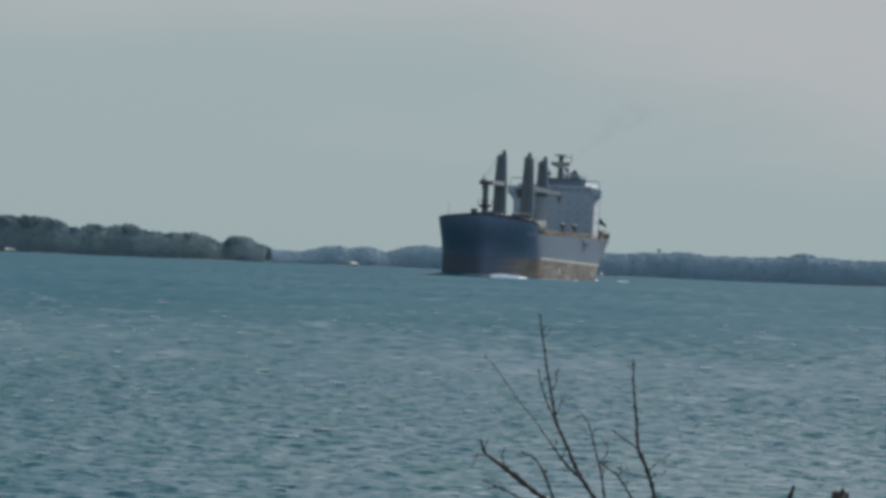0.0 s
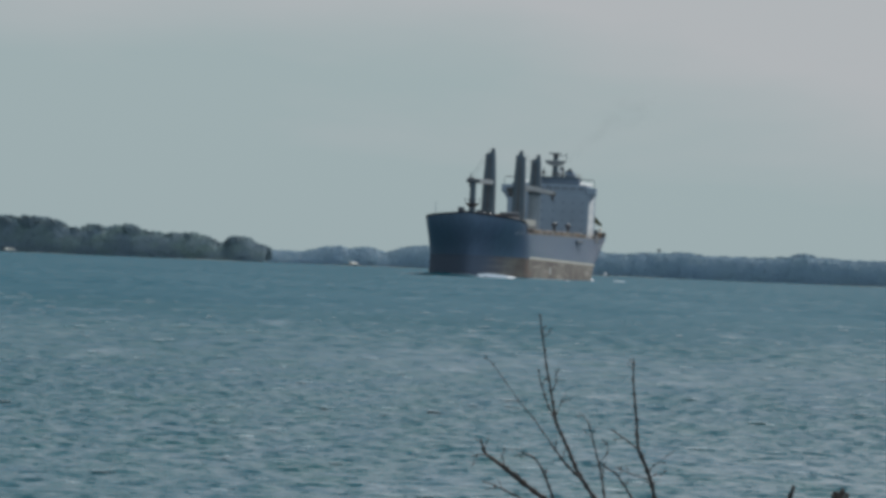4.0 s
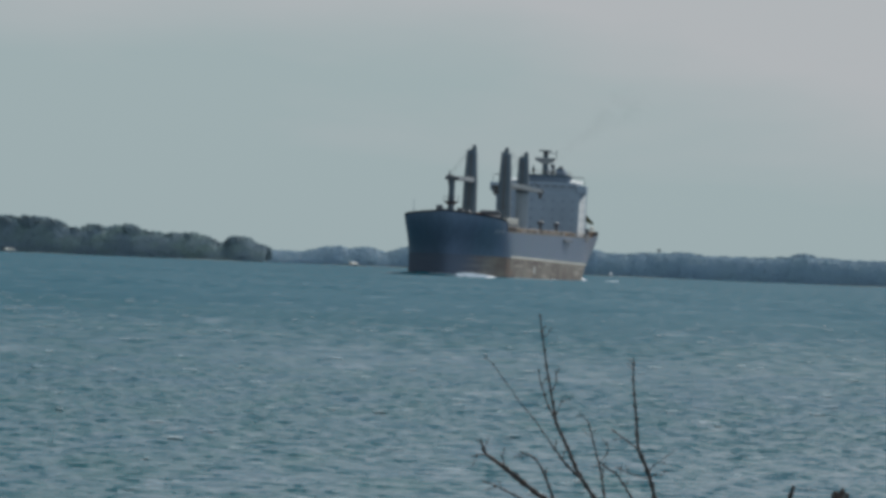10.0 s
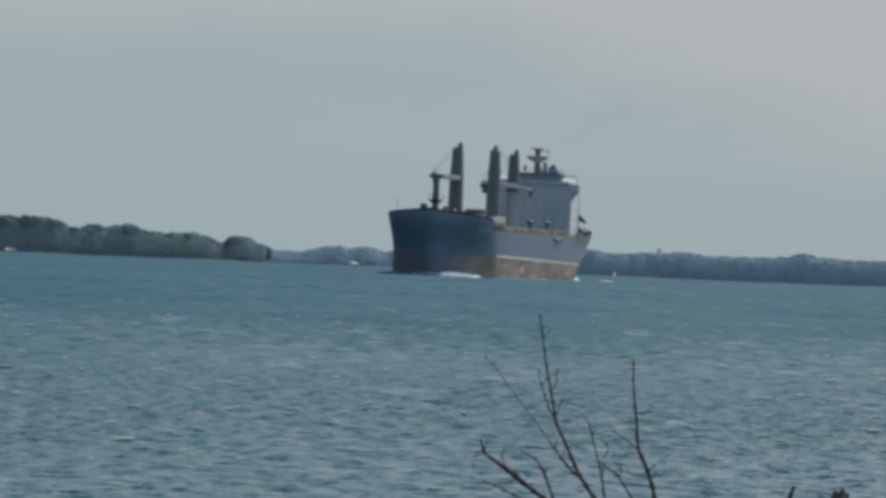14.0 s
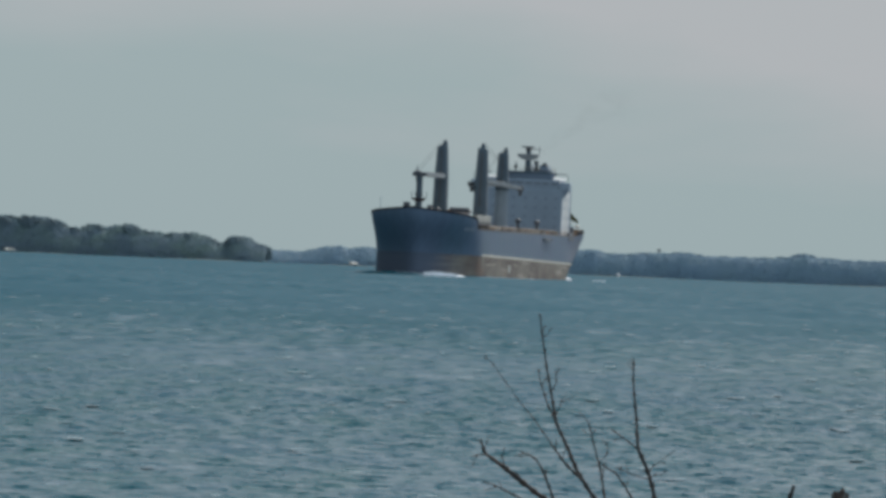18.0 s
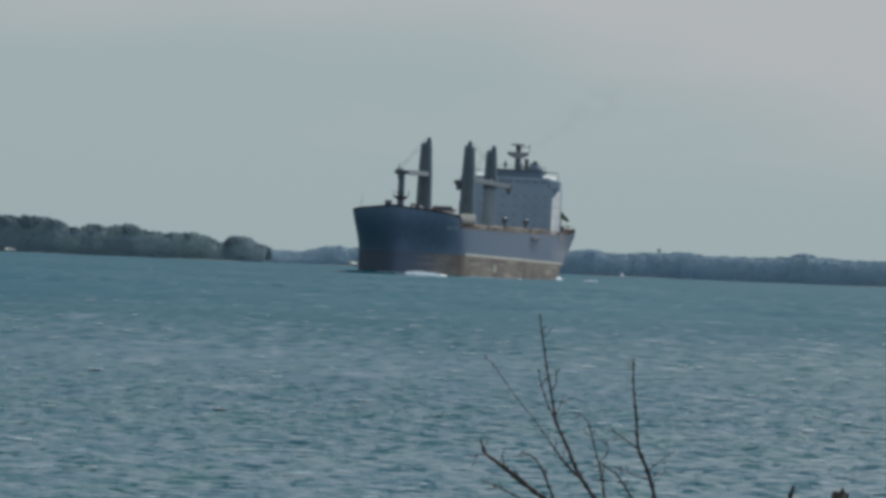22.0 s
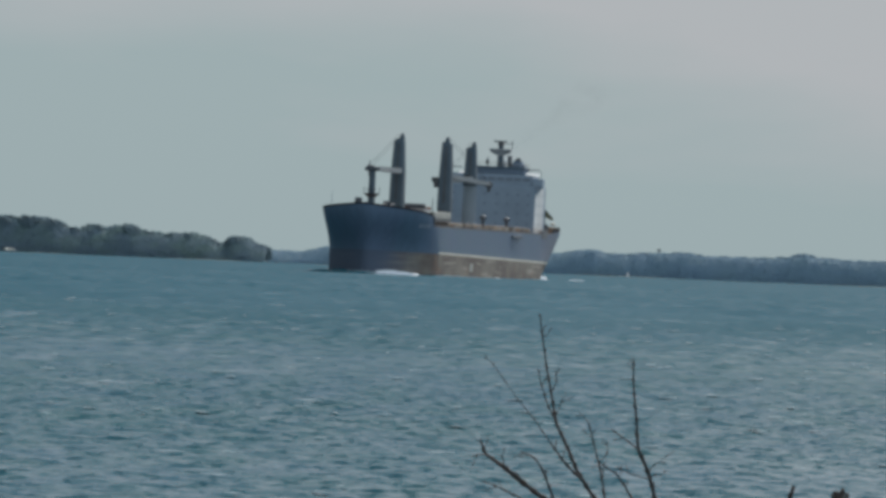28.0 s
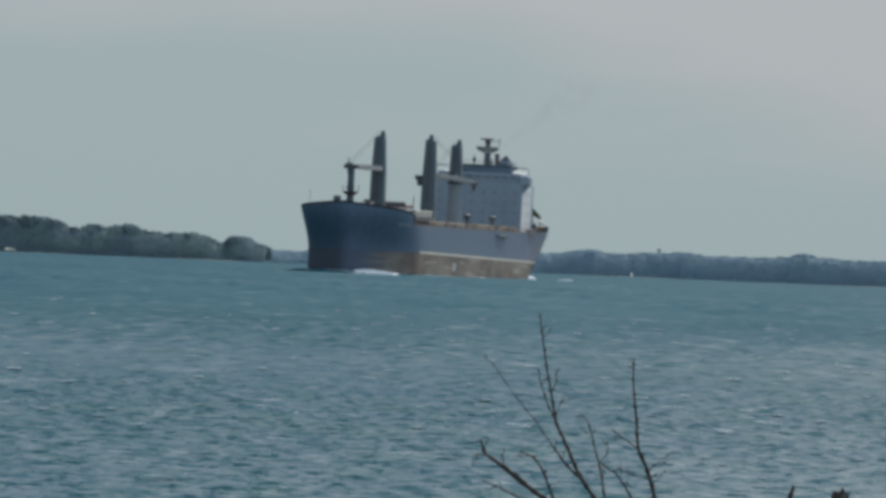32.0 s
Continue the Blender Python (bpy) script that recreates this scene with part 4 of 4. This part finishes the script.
    bm = bmesh.new()
    rings = []
    for i in range(9):
        u = i / 8.0
        wv = 0.18 * math.sin(u * 7.0)
        rings.append([at(177.95 + wv, 9.6 + u * 2.0, 17.0 - u * 2.0), at(177.99 + wv, 9.6 + u * 2.0, 17.0 - u * 2.0), at(178.16 + wv, 9.7 + u * 2.0, 15.2 - u * 0.9), at(178.11 + wv, 9.7 + u * 2.0, 15.2 - u * 0.9)])
    loft(rings, bm=bm)
    part("ensign", bm, FLAG, staff, "dark green and yellow ensign")
    ship.scale = (0.98, 1.0, 0.98)
    railing("stern_railing", [at(a, hull_half(a, 11.3) - 0.2, deck_height(a)) for a in (172, 178, 185, 189.7)], ship)
    return ship


def foam_ridge(pts, name, mat, parent, seed, label="", rag=1.0):
    """A broken crest along a line of (x, y, half width, height), heaped and torn."""
    bm = bmesh.new()
    rings = []
    for k in range(len(pts) - 1):
        for i in range(8):
            f = i / 8.0
            x, y, w, h = [p + (q - p) * f for p, q in zip(pts[k], pts[k + 1])]
            d = Vector((pts[k + 1][0] - pts[k][0], pts[k + 1][1] - pts[k][1], 0)).normalized()
            sd = Vector((-d.y, d.x, 0))
            ring = []
            for s in (-1.0, -0.7, -0.35, 0.0, 0.35, 0.7, 1.0):
                jit = noise.noise(Vector((x * 0.9 + seed, y * 0.9, s * 2.0)))
                jit2 = noise.noise(Vector((x * 2.3 + seed, y * 2.3, s * 3.0)))
                z = h * (1 - s * s) * (1 + rag * (0.7 * jit + 0.4 * jit2)) - 0.05
                p = Vector((x, y, z)) + sd * s * w * (1 + rag * 0.5 * jit2)
                ring.append(tuple(p))
            rings.append(ring)
    loft(rings, close=False, caps=False, bm=bm)
    return part(name, bm, mat, parent, label, smooth=True)


def build_bow_wave():
    bw = tagged(new("bow_wave"), "white breaking bow wave and dark swell pushed by the ship", "wave")
    y = lambda a: a - PIVOT
    foam_ridge([(2.2, y(3.0), 1.0, 0.4), (3.0, y(3.6), 1.6, 0.85), (4.8, y(5.4), 1.9, 0.95), (7.4, y(8.0), 1.6, 0.75), (10.2, y(11.6), 0.9, 0.25)],
               "foam_crest", FOAM, bw, 1.0, "white foaming crest", 0.22)
    # foam in the hull's shade, with the shade put into its grey colour
    foam_ridge([(-8.2, y(8.6), 0.5, 0.15), (-5.0, y(3.6), 0.7, 0.5), (-1.4, y(2.0), 0.8, 0.62), (1.6, y(2.3), 0.8, 0.6), (3.2, y(3.2), 0.6, 0.3)],
               "foam_crest", FLECK, bw, 2.0, "thin foam riding round the stem, greyed to look shaded", 0.5)
    foam_ridge([(0.5, y(3.0), 0.7, 0.7), (3.4, y(3.6), 1.4, 0.4), (8.4, y(10.0), 1.8, 0.25), (13.5, y(22), 2.0, 0.3), (19, y(36), 2.0, 0.1)],
               "swell", WATER, bw, 4.0)
    # steep ridge added to imitate the hull's dark reflected streak
    foam_ridge([(-12.6, y(9), 0.5, 0.25), (-9.0, y(4.0), 0.55, 0.6), (-3.0, y(0.0), 0.55, 0.55), (0.8, y(-0.4), 0.55, 0.42), (3.0, y(0.6), 0.4, 0.1)],
               "swell", WATER, bw, 7.0, "ridge shaped to show the hull's dark reflection ahead of the stem", 0.3)
    foam_ridge([(0.6, y(3.6), 0.7, 0.55), (-3.0, y(4.6), 1.5, 0.6), (-7.4, y(9.8), 1.8, 0.6), (-11.5, y(16), 2.0, 0.5), (-17, y(28), 2.2, 0.15)],
               "swell", WATER, bw, 6.0)
    return bw


def build_wash():
    ws = tagged(new("stern_wash"), "white wash and trailing crests at the ship's stern", "wave")
    y = lambda a: a - PIVOT
    foam_ridge([(6.0, y(183), 0.3, 0.4), (7.2, y(186), 0.6, 1.7), (8.0, y(188.5), 0.6, 0.7), (8.8, y(191), 0.4, 0.15)], "foam_crest", FOAM, ws, 3.0)
    foam_ridge([(13.0, y(196), 0.25, 0.1), (14.2, y(199), 0.25, 0.16), (15.8, y(202), 0.25, 0.1)], "foam_crest", FOAM, ws, 5.0)
    foam_ridge([(12.2, y(94), 0.12, 0.05), (12.5, y(97), 0.16, 0.12), (12.8, y(101), 0.12, 0.05)], "foam_crest", FOAM, ws, 9.0)
    return ws


def build_smoke():
    """Thin exhaust: thousands of soot flecks in torn wisps, trailing aft and to port from the funnel."""
    rng = random.Random(77)
    verts, faces = [], []
    p0, p1 = Vector(at(173, 2.2, 28.9)), Vector(at(200, 17.5, 43.0))
    made = 0
    while made < 8000:
        f = rng.random() ** 0.55
        c = p0.lerp(p1, f) + Vector((0, 0, 2.2 * math.sin(f * 2.6)))
        w = 0.6 + 4.4 * f
        c += Vector((rng.gauss(0, 0.5), rng.gauss(0, 0.5), rng.gauss(0, 0.42))) * w
        if noise.noise(c * 0.32) + 0.5 * noise.noise(c * 0.8) < rng.uniform(-0.25, 0.45):
            continue
        made += 1
        d = [Vector((rng.gauss(0, 1), rng.gauss(0, 1), rng.gauss(0, 1))) * 0.0135 for _ in range(4)]
        i0 = len(verts)
        verts += [tuple(c + v) for v in d]
        faces += [(i0, i0 + 1, i0 + 2), (i0, i0 + 2, i0 + 3), (i0, i0 + 3, i0 + 1), (i0 + 1, i0 + 3, i0 + 2)]
    me = bpy.data.meshes.new("funnel_smoke")
    me.from_pydata(verts, [], faces)
    me.materials.append(SOOT)
    return tagged(new("funnel_smoke", me), "thin dark smoke drifting from the ship's funnel", "smoke", kind="stuff")


smoke = build_smoke()
ship = build_ship()
bow_wave = build_bow_wave()
wash = build_wash()

# ---- bush in the foreground ----
def along(pts, f):
    """The place at f (0 to 1) on a smooth line through the points."""
    k = min(int(f * (len(pts) - 1)), len(pts) - 2)
    u = f * (len(pts) - 1) - k
    p1, p2 = pts[k], pts[k + 1]
    p0, p3 = pts[k - 1] if k else p1 * 2 - p2, pts[k + 2] if k + 2 < len(pts) else p2 * 2 - p1
    return 0.5 * (2 * p1 + (p2 - p0) * u + (2 * p0 - 5 * p1 + 4 * p2 - p3) * u * u + (3 * p1 - p0 - 3 * p2 + p3) * u ** 3)


def twig(parent, r0, r1, places, rng, name="branch"):
    """A knobbly shoot that tapers from r0 to r1 through places (x, z), swollen at its nodes, with a bud at each."""
    depth = BUSH_Y + rng.uniform(-0.03, 0.03)
    pts = [Vector((x, depth, z)) for x, z in places]
    length = sum((q - p).length for p, q in zip(pts, pts[1:]))
    count = max(6, int(length / 0.0045))
    path = [along(pts, i / count) + Vector((rng.gauss(0, 0.00022), rng.gauss(0, 0.0003), 0)) for i in range(count + 1)]
    node = rng.randint(3, 4)
    bm = bmesh.new()
    rings = []
    for i, c in enumerate(path):
        t = (path[min(i + 1, count)] - path[max(i - 1, 0)]).normalized()
        u = t.cross(Vector((0, 1, 0))).normalized()
        v = t.cross(u)
        rr = (r0 + (r1 - r0) * i / count) * (1.34 if i % node == 0 else 0.90) * rng.uniform(0.92, 1.08)
        rings.append([tuple(c + u * rr * math.cos(k * 1.0472) + v * rr * math.sin(k * 1.0472)) for k in range(6)])
    loft(rings, bm=bm)
    ob = part(name, bm, TWIG, parent, smooth=True)
    for i in range(node, count, node):
        side = 1 if (i // node) % 2 else -1
        t = (path[min(i + 1, count)] - path[i - 1]).normalized()
        out = Vector((-t.z, 0, t.x)) * side
        rr = r0 + (r1 - r0) * i / count
        c = path[i] + out * rr * 0.7
        tip = c + (out * 0.8 + t).normalized() * (rng.uniform(0.0012, 0.0026) + rr * 0.5)
        part("bud", loft([[tuple(c.lerp(tip, g) + Vector((math.cos(k * 1.2566), math.sin(k * 1.2566), 0)) * w) for k in range(5)]
                          for g, w in ((0, 0.0007), (0.45, 0.0011), (1.0, 0.0004))]), TWIG, ob)
    return ob


BUSH_Y = 10.0


def bush(x, label, stems, shoots, seed):
    rng = random.Random(seed)
    b = tagged(new("bush"), label, "bush", "bare bushes on the bank")
    # stems rise from the bank to where the shoots begin
    for x1, z1, r in stems:
        twig(b, r * 1.9, r, ((x, 0.76), (x + (x1 - x) * 0.3, 1.25), (x + (x1 - x) * 0.75, 1.8), (x1, z1)), rng, "stem")
    for r0, r1, places in shoots:
        twig(b, r0, r1, places, rng)
        # a few fine side shoots
        (x0, z0), (xa, za) = places[-2:]
        for _ in range(0 if r1 > 0.0017 else 2 if r0 > 0.0012 else 1):
            f, turn = rng.uniform(0.1, 0.8), math.atan2(za - z0, xa - x0) + rng.choice((-1, 1)) * rng.uniform(0.5, 0.9)
            sx, sz, w = x0 + (xa - x0) * f, z0 + (za - z0) * f, rng.uniform(0.008, 0.02)
            twig(b, 0.0006, 0.0004, ((sx, sz), (sx + math.cos(turn) * w * 0.6, sz + math.sin(turn) * w * 0.5), (sx + math.cos(turn) * w, sz + math.sin(turn) * w)), rng, "side_shoot")
    return b


bush(0.20, "leafless bush with thin dark budding shoots on the bank", ((0.2227, 2.1855, 0.0028), (0.2279, 2.1857, 0.0018)), (
    (0.0028, 0.0019, ((0.2227, 2.1855), (0.1917, 2.2292), (0.1737, 2.2659), (0.1590, 2.2953))),
    (0.0019, 0.0010, ((0.1590, 2.2953), (0.1507, 2.3324), (0.1414, 2.3769), (0.1306, 2.4394))),
    (0.0012, 0.0007, ((0.1582, 2.2952), (0.1443, 2.3246), (0.1376, 2.3431), (0.1313, 2.3675))),
    (0.0008, 0.0005, ((0.1519, 2.3399), (0.1566, 2.3536), (0.1538, 2.3662))),
    (0.0006, 0.0004, ((0.1585, 2.3065), (0.1640, 2.3230), (0.1700, 2.3360))),
    (0.0019, 0.0012, ((0.1957, 2.2218), (0.1724, 2.2434), (0.1526, 2.2688))),
    (0.0008, 0.0004, ((0.1526, 2.2688), (0.1288, 2.3000), (0.1053, 2.3268), (0.0720, 2.3696), (0.0589, 2.3796))),
    (0.0016, 0.0013, ((0.2279, 2.1857), (0.2237, 2.2155), (0.2190, 2.2378))),
    (0.0013, 0.0007, ((0.2190, 2.2378), (0.2103, 2.2674), (0.2016, 2.2985))),
    (0.0008, 0.0005, ((0.2172, 2.2452), (0.2278, 2.2606), (0.2257, 2.2755))),
    (0.0007, 0.0004, ((0.2058, 2.2859), (0.1984, 2.3029), (0.1891, 2.3100)))), 31)
bush(0.15, "low leafless bush with a stout brown leaning shoot", ((0.1636, 2.1831, 0.0036), (0.1298, 2.1862, 0.0018)), (
    (0.0036, 0.0030, ((0.1636, 2.1831), (0.1443, 2.1965), (0.1150, 2.2170), (0.0918, 2.2348))),
    (0.0030, 0.0014, ((0.0918, 2.2348), (0.0764, 2.2447), (0.0656, 2.2532), (0.0596, 2.2702))),
    (0.0010, 0.0006, ((0.0687, 2.2503), (0.0582, 2.2507), (0.0478, 2.2472))),
    (0.0010, 0.0007, ((0.0926, 2.2341), (0.0907, 2.2438), (0.0881, 2.2519))),
    (0.0010, 0.0006, ((0.1172, 2.2171), (0.1093, 2.2273), (0.1017, 2.2300))),
    (0.0018, 0.0014, ((0.1628, 2.1830), (0.1527, 2.2111), (0.1428, 2.2332))),
    (0.0014, 0.0009, ((0.1428, 2.2332), (0.1309, 2.2492), (0.1134, 2.2567))),
    (0.0015, 0.0008, ((0.1298, 2.1862), (0.0992, 2.2014), (0.0634, 2.2157)))), 34)
bush(0.29, "leafless bush with an upright dark shoot on the bank", ((0.2945, 2.1884, 0.0030), (0.2706, 2.1875, 0.0018)), (
    (0.0030, 0.0024, ((0.2945, 2.1884), (0.2906, 2.2108), (0.2812, 2.2381), (0.2681, 2.2660))),
    (0.0022, 0.0010, ((0.2681, 2.2660), (0.2642, 2.3071), (0.2596, 2.3443), (0.2572, 2.3862))),
    (0.0011, 0.0007, ((0.2673, 2.2660), (0.2550, 2.2752), (0.2319, 2.2908))),
    (0.0007, 0.0004, ((0.2828, 2.2359), (0.2943, 2.2469), (0.3183, 2.2658))),
    (0.0010, 0.0006, ((0.2854, 2.2285), (0.2927, 2.2333), (0.3017, 2.2329))),
    (0.0009, 0.0006, ((0.2824, 2.2276), (0.2627, 2.2321), (0.2399, 2.2409))),
    (0.0016, 0.0012, ((0.2706, 2.1875), (0.2561, 2.2108), (0.2402, 2.2327))),
    (0.0012, 0.0008, ((0.2402, 2.2327), (0.2287, 2.2389), (0.2187, 2.2468)))), 32)
bush(0.50, "low bare bush with two short shoot tips", ((0.4665, 2.1920, 0.0026), (0.5280, 2.1900, 0.0034)), (
    (0.0028, 0.0026, ((0.4665, 2.1920), (0.4711, 2.2100), (0.4762, 2.2262))),
    (0.0060, 0.0050, ((0.5280, 2.1900), (0.5340, 2.2080), (0.5385, 2.2180))),
    (0.0048, 0.0024, ((0.5340, 2.2060), (0.5420, 2.2160), (0.5425, 2.2250))),
    (0.0040, 0.0020, ((0.5330, 2.2060), (0.5310, 2.2140), (0.5325, 2.2190))),
    (0.0036, 0.0018, ((0.5380, 2.2080), (0.5470, 2.2140), (0.5480, 2.2190)))), 33)


def flying_bird():
    b = tagged(new("bird"), "small dark bird in fast level flight", "bird")
    part("body", loft([[(r * math.cos(k * 0.785), y, r * 0.9 * math.sin(k * 0.785)) for k in range(8)]
                       for y, r in ((-0.075, 0.004), (-0.055, 0.016), (-0.02, 0.021), (0.03, 0.015), (0.07, 0.005))]), DARK, b, smooth=True)
    for s in (-1, 1):
        part("wing", loft([[(s * x, y0, z), (s * x, y1, z), (s * x, y1, z + 0.003), (s * x, y0, z + 0.003)]
                           for x, y0, y1, z in ((0.012, -0.035, 0.02, 0.006), (0.06, -0.03, 0.022, 0.022), (0.10, 0.01, 0.032, 0.002))]), DARK, b)
    part("tail", loft([[(-w, y, 0), (w, y, 0), (w, y, 0.004), (-w, y, 0.004)] for y, w in ((0.06, 0.008), (0.11, 0.022))]), DARK, b)
    part("head", loft([[(r * math.cos(k * 0.785), y, 0.006 + r * math.sin(k * 0.785)) for k in range(8)]
                       for y, r in ((-0.1, 0.003), (-0.088, 0.012), (-0.07, 0.013), (-0.055, 0.008))]), DARK, b, smooth=True)
    b.scale = (0.4, 0.4, 0.4)
    return b


bird = flying_bird()

# ---- movement ----
def ship_pose(t, heel=0.5, z=-0.7):
    """The ship steams at 6 m/s, sets a little sideways and swings slowly to starboard."""
    v, p0, rate, ease, drift = 6.0016, radians(6.6521), radians(0.11843), -1.9607e-5, radians(-0.8586)
    dx = dy = 0.0
    for i in range(64):
        u = t * (i + 0.5) / 64
        p = p0 + rate * u + 0.5 * ease * u * u + drift
        dx += v * t / 64 * math.sin(p)
        dy += v * t / 64 * math.cos(p)
    return pose(14.74 - dx, 1749.05 - dy, z, 0, heel, -math.degrees(p0 + rate * t + 0.5 * ease * t * t))


def motions():
    times = range(0, 33, 2)
    walk(ship, [(t, ship_pose(t)) for t in times])
    walk(bow_wave, [(t, ship_pose(t, 0, 0)) for t in times])
    walk(smoke, [(t, ship_pose(t)) for t in times])
    walk(wash, [(t, ship_pose(t, 0, 0)) for t in times])
    walk(water, [(t, pose(-0.40 * (t - 16), -0.30 * (t - 16), 0)) for t in (0, 8, 16, 24, 32)])
    walk(crests, [(t, pose(0.42 * (t - 16), -0.38 * (t - 16), 0)) for t in (0, 8, 16, 24, 32)])
    walk(flecks, [(t, pose(-0.15 * (t - 16), -0.35 * (t - 16), 0)) for t in (0, 8, 16, 24, 32)])
    walk(boat, [(t, pose(74.8 + 0.4415 * t, 3557, 0, 0, 0, 90)) for t in (0, 8, 16, 24, 32)])
    walk(bird, [(t, pose(3.280 - 10.93 * (t - 31.1), 60.0 - 17.7 * (t - 31.1), 4.599 - 1.94 * (t - 31.1), 0, 0, -31.7)) for t in (0, 10, 20, 30, 31, 32)])


motions()
